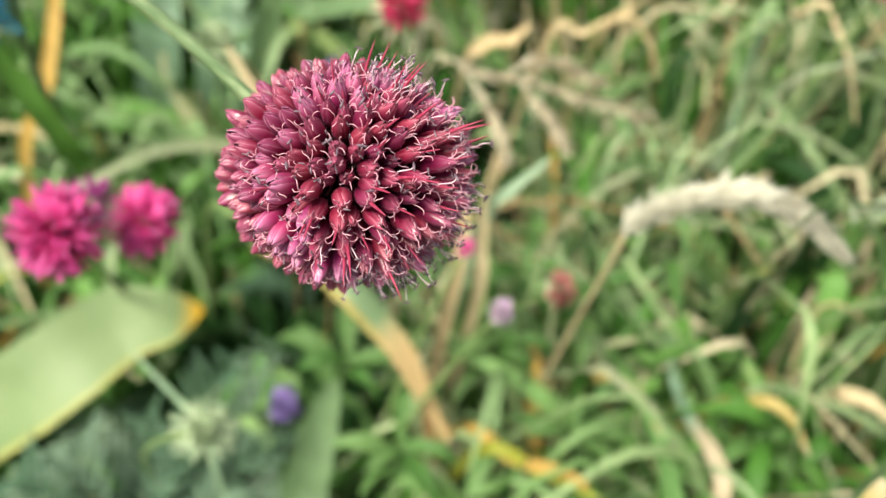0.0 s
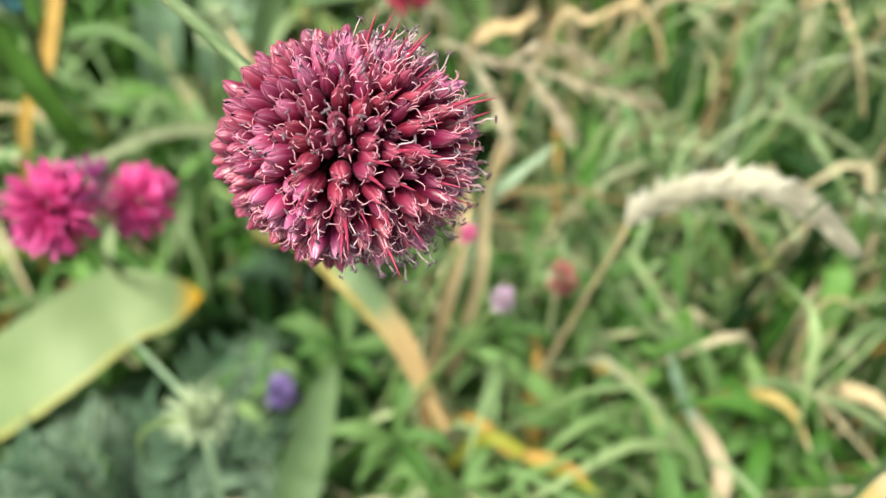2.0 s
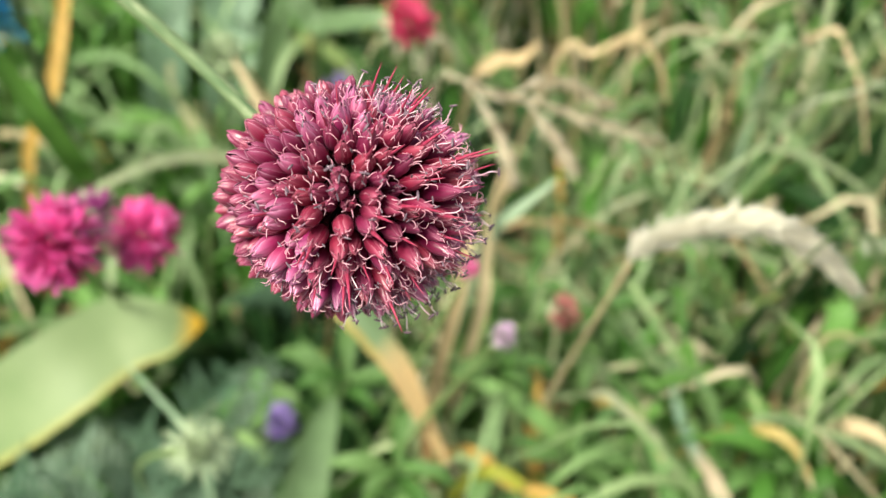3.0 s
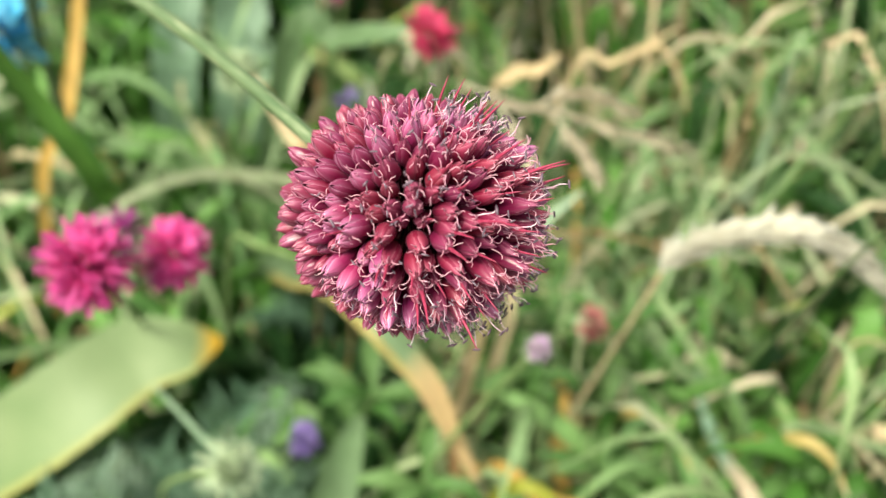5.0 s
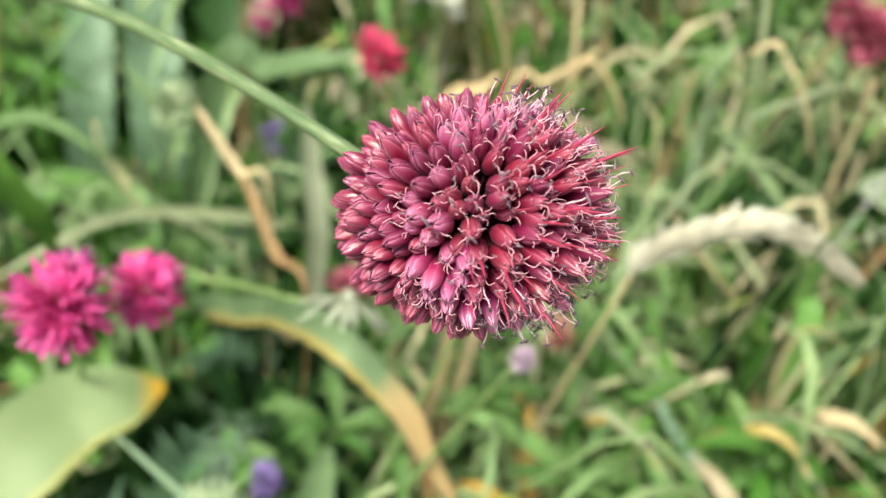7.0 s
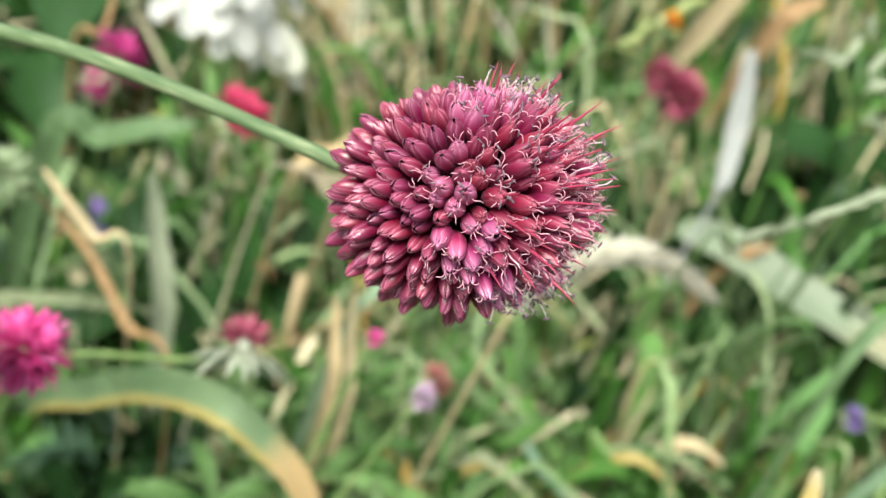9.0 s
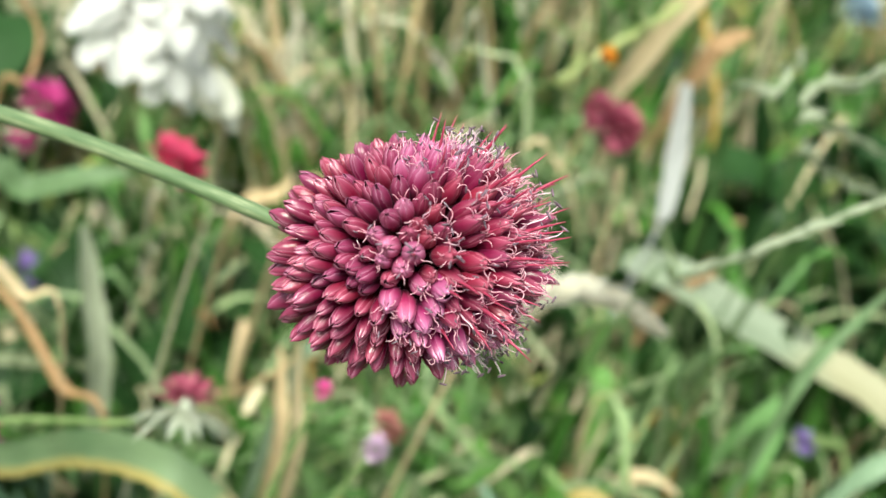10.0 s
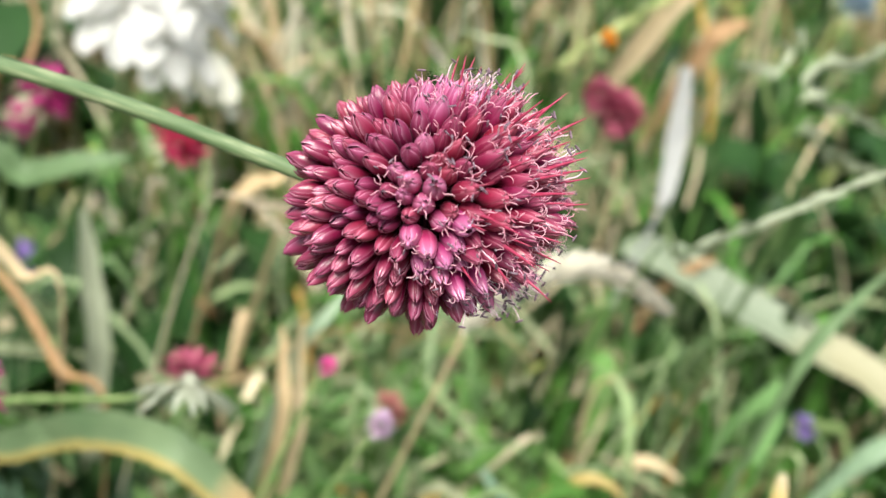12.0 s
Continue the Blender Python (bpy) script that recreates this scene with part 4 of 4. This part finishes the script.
def panicle():
    """A loose dry grass panicle: one stalk and three drooping branches, each hung with chaffy spikelets."""
    base = Vector((0.030, 0.135, 0))
    root = thing("dry_grass_panicle", base, "tan dried grass panicle with loose drooping branches", "grass")
    r = random.Random(31)
    lines = (((0.030, 0.135, -0.004), (0.034, 0.136, 0.12), (0.038, 0.1356, 0.1834), (0.0393, 0.1316, 0.2133), (0.0422, 0.1273, 0.2187), (0.0514, 0.1176, 0.2215), (0.0644, 0.1074, 0.2265), (0.0752, 0.0971, 0.2302), (0.0865, 0.0862, 0.2348)),
             ((0.0472, 0.1214, 0.2197), (0.0518, 0.1079, 0.2183), (0.0544, 0.1016, 0.2155), (0.0569, 0.0942, 0.2118)),
             ((0.0604, 0.1105, 0.2250), (0.0653, 0.1025, 0.2229), (0.0687, 0.0966, 0.2212), (0.0710, 0.0910, 0.2195)),
             ((0.0565, 0.1141, 0.2227), (0.0631, 0.1127, 0.2290), (0.0712, 0.1081, 0.2326), (0.0784, 0.1013, 0.2337)))
    for n, pts in enumerate(lines):
        ln = spline([Vector(p) - base for p in pts], 7)
        branch = part("branch" if n else "stalk", Geo().tube(ln, [0.0005 - 0.0003 * i / len(ln) for i in range(len(ln))], 6), M_TANSEED, root)
        g = Geo()
        first = int(len(ln) * (0.55 if n == 0 else 0.2))
        for i in range(first, len(ln)):
            fw = (ln[min(i + 1, len(ln) - 1)] - ln[i - 1]).normalized()
            for _ in range(5):
                d = (fw + Vector((r.uniform(-1, 1), r.uniform(-1, 1), r.uniform(-1.2, 0.8))) * 0.38).normalized()
                p = ln[i] + Vector((r.uniform(-1, 1), r.uniform(-1, 1), r.uniform(-1, 1))) * 0.0012
                size = 0.0058 * r.uniform(0.7, 1.2)
                g.ribbon([p, p + d * size * 0.5, p + d * size], [0.0004, 0.0011, 0.0002], d.orthogonal(), 0.35, 0, r.uniform(-0.8, 0.8))
        tagged(part("chaff", g, M_TANSEED, branch), kind="stuff")


panicle()
seed_head("fescue_spike", [(0.120, 0.140, -0.004), (0.130, 0.136, 0.16), (0.142, 0.130, 0.255), (0.151, 0.126, 0.268), (0.162, 0.120, 0.283), (0.173, 0.113, 0.300)],
          "green grass spike with yellowish spikelets", M_GREENSEED, 0.0062, 0.0014, 0.5, 3, 0.0005, None, 0.5, single=True)
for pts, share in (([(0.098, 0.040, -0.004), (0.098, 0.036, 0.16), (0.102, 0.031, 0.258), (0.108, 0.028, 0.264), (0.111, 0.020, 0.275), (0.119, 0.013, 0.287), (0.129, 0.004, 0.302)], 0.42),
                   ([(0.187, 0.038, -0.004), (0.186, 0.040, 0.15), (0.183, 0.042, 0.255), (0.176, 0.049, 0.277), (0.171, 0.054, 0.294), (0.173, 0.054, 0.304), (0.177, 0.048, 0.309), (0.182, 0.041, 0.320)], 0.60),
                   ([(0.189, 0.040, -0.004), (0.188, 0.042, 0.15), (0.184, 0.044, 0.255), (0.170, 0.052, 0.291), (0.174, 0.048, 0.296), (0.178, 0.039, 0.297), (0.184, 0.027, 0.296)], 0.52),
                   ([(0.186, 0.041, -0.004), (0.185, 0.042, 0.15), (0.182, 0.043, 0.250), (0.170, 0.049, 0.284), (0.174, 0.041, 0.286), (0.178, 0.032, 0.286), (0.184, 0.021, 0.289)], 0.52),
                   ([(0.185, 0.046, -0.004), (0.184, 0.046, 0.15), (0.180, 0.050, 0.270), (0.170, 0.060, 0.307), (0.167, 0.062, 0.301), (0.163, 0.067, 0.298)], 0.58)):
    seed_head("thin_grass_spike", pts, "thin grey-green grass spike with sparse spikelets", M_PALESEED, 0.0055, 0.0014, 0.22, 3, 0.0004, M_DARKSTEM, share, group="thin grass spikes", single=True)


# ---- the meadow ----
def hmax(x, y):
    """How high the loose grass grows: lower round the flowers in front, higher behind."""
    if -0.16 < x < 0.0 and 0.04 < y < 0.17:
        return 0.055
    return min(0.225, max(0.055, 0.068 + 0.016 * min(1.0, max(0.0, x / 0.03)) + 0.40 * max(0.0, x) + 0.16 * y))


HOLLOWS = ((0.068, 0.163, 0.036, 0.085), (0.020, 0.240, 0.032, 0.095), (0.006, 0.195, 0.032, 0.120), (0.315, 0.098, 0.045, 0.14))  # x, y, radius and how high low leaves grow there; shade-dark leaves go higher


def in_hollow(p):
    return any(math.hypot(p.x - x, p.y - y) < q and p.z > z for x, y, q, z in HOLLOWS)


def field(name, label, material, count, zone, length, width, droop, lift, seed, kind_of="grass", power=1.0, cols=2, gaps=0.35, grain=13.0, rise=0.2, clear=0.0):
    """Loose blades; gaps: how far they leave dark hollows between their clumps."""
    r = random.Random(seed)
    g = Geo()
    x0, x1, y0, y1 = zone
    made = 0
    while made < count:
        x, y = r.uniform(x0, x1), y0 + (y1 - y0) * r.random() ** power
        if clear and (-0.34 < x < 0.62 and -0.10 < y < 0.62 or -1.0 < x < 1.6 and 0.45 < y < 2.2 or x * x + y * y < clear * clear):
            continue
        if clear and r.random() < (math.hypot(x - 0.2, y - 0.4) / 4.6) ** 0.7:
            continue
        if 0.60 < x < 1.9 and 0.18 < y < 1.05 and kind_of == "grass" and r.random() < 0.7:
            continue
        clump = noise.noise((x * grain, y * grain, seed * 3.7))
        if clump + r.uniform(-0.5, 0.5) < gaps - 0.5:
            continue
        top = hmax(x, y) * r.uniform(0.4, 1.05) * lift * (1 + 0.35 * clump)
        a = r.uniform(0, 2 * math.pi)
        ln = r.uniform(*length)
        out = Vector((math.cos(a), math.sin(a), 0))
        side = ln * r.uniform(0.15, 1.0) * droop
        b = Vector((x, y, -0.004 + r.uniform(0, rise) * top))
        lean = Vector((-0.16, 0.10, 0)) * top
        left = top - b.z
        p1 = b + out * side * 0.22 + lean * 0.6 + Vector((0, 0, left * 0.65))
        p2 = b + out * side * 0.6 + lean + Vector((0, 0, left))
        p3 = b + out * side + lean * 1.1 + Vector((jit(0.016), jit(0.016), left * r.uniform(0.3, 1.1) - r.uniform(0, 0.25) * side))
        if any(-0.15 < p.x < -0.02 and 0.04 < p.y < 0.15 and p.z > 0.07 or -0.035 < p.x < 0.032 and 0.03 < p.y < 0.16 and p.z > 0.105 for p in (p1, p2, p3, (p1 + p2) / 2, (p2 + p3) / 2)):
            continue
        made += 1
        w = r.uniform(*width)
        ln, ws = [b, p1, p2, (p2 + p3) / 2 + Vector((0, 0, 0.004)), p3], [w * 0.7, w, w * 0.9, w * 0.65, w * 0.1]
        if y1 < 0.9:
            ln, ws = spline(ln, 2), [ws[i // 2] if i % 2 == 0 else (ws[i // 2] + ws[i // 2 + 1]) / 2 for i in range(9)]
        face, twist = (jit(0.8), -0.3 + jit(0.8), 0.8), r.uniform(-1.5, 1.5)
        # Inside hollows the shade-coloured leaves stay, most other blades are left out.
        if material is M_SHADE_LEAF or w % 0.0001 < 0.000025 or not any(in_hollow(p) for p in ln):
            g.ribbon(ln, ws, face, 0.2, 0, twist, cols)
    return tagged(part(name, g, material), label, kind_of, kind="stuff")


NEAR = (-0.34, 0.62, -0.10, 0.62)
FAR = (-1.0, 1.6, 0.45, 2.2)
field("green_grass", "dense thin green meadow grass", M_GRASS, 5600, NEAR, (0.05, 0.15), (0.0014, 0.0038), 0.85, 1.0, 1)
field("green_grass", "broad green blades in the meadow", M_GRASS, 3000, NEAR, (0.05, 0.12), (0.004, 0.0085), 1.0, 1.0, 6, rise=0.6)
field("dry_grass", "thin tan dried blades among the grass", M_DRY, 1050, (-0.34, 0.30, -0.10, 0.62), (0.04, 0.10), (0.0010, 0.0028), 0.9, 0.95, 2, rise=0.4)
field("dry_grass", "broad dead tan blades among the grass", M_DRY, 220, (-0.34, 0.30, -0.10, 0.62), (0.04, 0.10), (0.0035, 0.007), 1.0, 1.0, 7, rise=0.6)
field("dry_grass", "pale dead stalks standing behind", M_DRY, 520, (0.05, 0.26, 0.16, 0.62), (0.03, 0.14), (0.0010, 0.0034), 0.8, 1.25, 8, rise=0.5)
field("dry_grass", "arching dead tan blades low in the grass", M_DRY, 330, (0.05, 0.42, -0.12, 0.14), (0.04, 0.09), (0.0018, 0.0045), 1.0, 1.1, 12, rise=0.7)
field("dry_grass", "tan dead stalks among tall green grass", M_DRY, 380, (0.24, 0.62, 0.08, 0.62), (0.04, 0.14), (0.0012, 0.0038), 0.85, 1.2, 14, rise=0.5)
field("weed_leaves", "broad green weed leaves on thin stalks", M_WEED, 4200, NEAR, (0.02, 0.05), (0.005, 0.011), 1.0, 0.95, 3, "foliage", rise=0.9)
field("green_grass", "green meadow grass farther back", M_GRASS, 6500, FAR, (0.10, 0.25), (0.004, 0.010), 0.7, 1.0, 4, power=1.4, grain=6.0, rise=0.5)
field("dry_grass", "dried blades in the grass farther back", M_DRY, 2800, FAR, (0.10, 0.25), (0.003, 0.008), 0.7, 1.15, 5, power=1.4, grain=6.0, rise=0.5)


# These three fields darken the hollows and gaps: shade given as leaf colour.
field("weed_leaves", "low leaves coloured near-black for the shade in a hollow", M_SHADE_LEAF, 2600, (0.60, 1.9, 0.18, 1.05), (0.03, 0.09), (0.010, 0.026), 1.0, 0.8, 15, "foliage", grain=6.0, rise=0.9)
field("weed_leaves", "leaves coloured dark for the shade deep between the blades", M_SHADE_LEAF, 2600, NEAR, (0.02, 0.05), (0.005, 0.012), 1.0, 0.75, 16, "foliage", rise=0.8)
field("weed_leaves", "leaves coloured dark for the shade under tall grass", M_SHADE_LEAF, 1500, (0.16, 0.62, -0.02, 0.55), (0.02, 0.06), (0.006, 0.014), 1.0, 0.98, 19, "foliage", rise=0.85)
field("dry_grass", "tangle of thin bleached grass lying over", M_DRY, 650, (0.03, 0.45, -0.04, 0.5), (0.03, 0.08), (0.0010, 0.0028), 2.0, 1.0, 17, rise=0.95)
field("green_grass", "tangle of thin pale green grass lying over", M_PALEGRASS, 900, (0.03, 0.45, -0.04, 0.5), (0.03, 0.09), (0.0010, 0.0032), 2.0, 1.0, 18, rise=0.95)


field("dry_grass", "bleached thin grass tangled behind the flowers", M_BLEACHED, 420, (0.04, 0.40, 0.20, 0.75), (0.04, 0.10), (0.0016, 0.0042), 1.8, 1.15, 20, rise=0.95)
field("dry_grass", "bleached stalks standing behind the flowers", M_BLEACHED, 260, (0.05, 0.36, 0.24, 0.80), (0.03, 0.10), (0.0022, 0.0052), 0.8, 1.35, 21, rise=0.8)


field("green_grass", "pale green thin blades low in front", M_PALEGRASS, 90, (0.03, 0.16, -0.03, 0.10), (0.03, 0.08), (0.0014, 0.004), 1.6, 1.15, 22, rise=0.9)
field("dry_grass", "bleached thin blades low in front", M_BLEACHED, 25, (0.03, 0.16, -0.03, 0.10), (0.03, 0.07), (0.0014, 0.0036), 1.6, 1.15, 23, rise=0.9)


field("dry_grass", "bleached grass lying over dark leaves", M_BLEACHED, 330, (0.12, 0.45, 0.30, 0.62), (0.04, 0.10), (0.0018, 0.0045), 1.6, 1.15, 24, rise=0.95)
field("green_grass", "pale green grass over dark leaves", M_PALEGRASS, 420, (0.12, 0.45, 0.30, 0.62), (0.04, 0.11), (0.0018, 0.0048), 1.4, 1.15, 25, rise=0.9)


field("green_grass", "thin sage-green grass lying in all directions", M_SAGE, 1700, (0.02, 0.27, -0.06, 0.50), (0.03, 0.11), (0.0012, 0.0034), 1.1, 1.08, 30, rise=0.95)
field("green_grass", "soft sage-green grass behind the broad leaf", M_SAGE, 1700, (-0.34, 0.06, 0.15, 0.62), (0.04, 0.12), (0.0020, 0.0055), 1.5, 1.15, 31, rise=0.9)
field("dry_grass", "pale bleached strands behind the flowers", M_BLEACHED, 260, (0.08, 0.30, 0.22, 0.60), (0.03, 0.10), (0.0016, 0.0040), 1.0, 1.3, 32, rise=0.85)


# Darkens the ground round the violet flower with shade-coloured leaves.
field("weed_leaves", "low leaves coloured dark as shade round the violet flower", M_SHADE_LEAF, 500, (-0.035, 0.03, 0.03, 0.15), (0.02, 0.05), (0.005, 0.012), 1.0, 1.1, 33, "foliage", rise=0.9)


WIDE = (-4.4, 4.8, -4.2, 5.0)
field("meadow_grass", "green grass of the wider meadow", M_GRASS, 24000, WIDE, (0.10, 0.25), (0.006, 0.014), 0.8, 0.8, 9, grain=3.0, rise=0.3, clear=0.45)
field("meadow_grass", "dry grass of the wider meadow", M_DRY, 9000, WIDE, (0.10, 0.25), (0.004, 0.010), 0.8, 0.9, 10, grain=3.0, rise=0.3, clear=0.45)


def weed_plant(at, seed):
    """A leafy weed: a stem with pairs of pointed oval leaves."""
    r = random.Random(seed)
    x, y, z = at
    root = thing("weed_plant", (x, y + 0.01, 0), "leafy weed with pointed oval bright green leaves", "plant", "leafy weeds")
    ln = spline([Vector((0, 0, -0.004)), Vector((r.uniform(-0.01, 0.01), 0, z * 0.5)), Vector((0, -0.01, z))], 6)
    part("stem", Geo().tube(ln, [0.0012 - 0.0006 * i / len(ln) for i in range(len(ln))], 6), M_GREENSTEM, root)
    for k in range(14):
        p = ln[min(len(ln) - 1, int(len(ln) * (0.5 + 0.5 * k / 13)))]
        a = k * 2.4 + r.uniform(-0.4, 0.4)
        out = Vector((math.cos(a), math.sin(a), 0))
        L = r.uniform(0.018, 0.032) * (1.1 - 0.4 * k / 13)
        pts = [p, p + out * L * 0.35 + Vector((0, 0, L * 0.25)), p + out * L * 0.7 + Vector((0, 0, L * 0.28)), p + out * L + Vector((0, 0, L * r.uniform(-0.1, 0.2)))]
        w = L * r.uniform(0.20, 0.32)
        part("leaf", Geo().ribbon(spline(pts, 3), [w * q for q in (0.12, 0.45, 0.75, 0.95, 1.0, 0.95, 0.8, 0.6, 0.35, 0.06)], (0, -0.2, 1), 0.14, 0, r.uniform(-0.3, 0.3), 4), M_WEEDLEAF, root)


for k, at in enumerate(((0.015, 0.069, 0.142), (0.030, 0.042, 0.135), (0.065, 0.074, 0.144), (0.085, 0.042, 0.139), (0.049, 0.026, 0.130), (0.115, 0.054, 0.135), (0.075, 0.095, 0.155), (0.14, 0.03, 0.15), (0.10, 0.085, 0.16))):
    weed_plant(at, 90 + k)


def shade_clump(at, size, seed):
    """A clump of broad leaves on stalks, their near-black colour standing in for shade."""
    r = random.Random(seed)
    root = thing("shade_clump", (at[0], at[1], 0), "clump of broad leaves with shade put into their dark colour", "plant", "dark leafy clumps")
    for k in range(16):
        a = k * 2.4 + r.uniform(-0.3, 0.3)
        out = Vector((math.cos(a), math.sin(a), 0))
        top = at[2] * (0.45 + 0.55 * k / 15)
        L = size * r.uniform(0.8, 1.2)
        ln = spline([Vector((0, 0, -0.004)), out * L * 0.2 + Vector((0, 0, top * 0.8)), out * L * 0.6 + Vector((0, 0, top)), out * L * 1.2 + Vector((0, 0, top - L * r.uniform(0.1, 0.5)))], 5)
        n = len(ln) - 1
        w = L * r.uniform(0.45, 0.6)
        part("leaf", Geo().ribbon(ln, [0.002 if i < n * 0.36 else w * math.sin(0.12 + 2.95 * (i / n - 0.36) / 0.64) for i in range(n + 1)], (0, -0.2, 1), 0.12, 0, r.uniform(-0.3, 0.3), 4), M_SHADE_LEAF, root)


# Clumps added to darken the spots that lie in deep shade.
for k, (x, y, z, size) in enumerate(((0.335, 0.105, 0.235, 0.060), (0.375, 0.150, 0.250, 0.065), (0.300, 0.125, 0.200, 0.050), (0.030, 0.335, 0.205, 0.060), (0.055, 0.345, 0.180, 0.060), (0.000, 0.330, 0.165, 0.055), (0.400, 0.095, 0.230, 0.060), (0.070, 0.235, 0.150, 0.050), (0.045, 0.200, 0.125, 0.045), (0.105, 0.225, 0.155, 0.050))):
    shade_clump((x, y, z), size, 120 + k)


def silver_plant(at, size, label, seed, leaves=14):
    """A tuft of finely cut, feathery grey-green leaves."""
    r = random.Random(seed)
    root = thing("silver_leaf_plant", (at[0], at[1], 0), label, "plant", "feathery grey-green tufts")
    for k in range(leaves):
        a = 2 * math.pi * k / leaves + r.uniform(-0.3, 0.3)
        out = Vector((math.cos(a), math.sin(a), 0))
        rise = r.uniform(0.7, 1.1)
        ln = spline([Vector((0, 0, -0.004)), out * size * 0.3 + Vector((0, 0, at[2] * 0.75 * rise)), out * size * 0.75 + Vector((0, 0, at[2] * rise)), out * size * r.uniform(1.0, 1.3) + Vector((0, 0, at[2] * rise * r.uniform(0.7, 0.95)))], 9)
        g = Geo()
        g.tube(ln, [0.0006] * len(ln), 5)
        for i in range(8, len(ln), 2):
            for sgn in (-1, 1):
                fw = (ln[i] - ln[i - 1]).normalized()
                d = (fw * r.uniform(0.6, 1.1) + fw.cross(Vector((0, 0, 1))) * sgn * 0.9 + Vector((0, 0, r.uniform(-0.3, 0.5)))).normalized()
                L = size * 0.36 * math.sin(0.6 + 2.2 * (i - 8) / (len(ln) - 8)) * r.uniform(0.7, 1.2)
                g.ribbon([ln[i], ln[i] + d * L * 0.5, ln[i] + d * L + Vector((0, 0, r.uniform(-0.2, 0.2) * L))], [0.0008, 0.0019, 0.0004], (0, -0.3, 1), 0.2, 0, r.uniform(-0.5, 0.5))
        part("feathery_leaf", g, M_SILVER, root)


for k, (x, y, z, s) in enumerate(((-0.055, 0.030, 0.10, 0.045), (-0.066, 0.036, 0.080, 0.045), (-0.02, 0.005, 0.090, 0.045), (-0.075, -0.005, 0.070, 0.04), (-0.045, 0.055, 0.085, 0.045), (0.012, 0.118, 0.09, 0.035), (-0.035, -0.010, 0.095, 0.045), (-0.09, 0.02, 0.08, 0.045))):
    silver_plant((x, y, z), s, "tuft of feathery grey-green leaves low in the meadow", 60 + k)
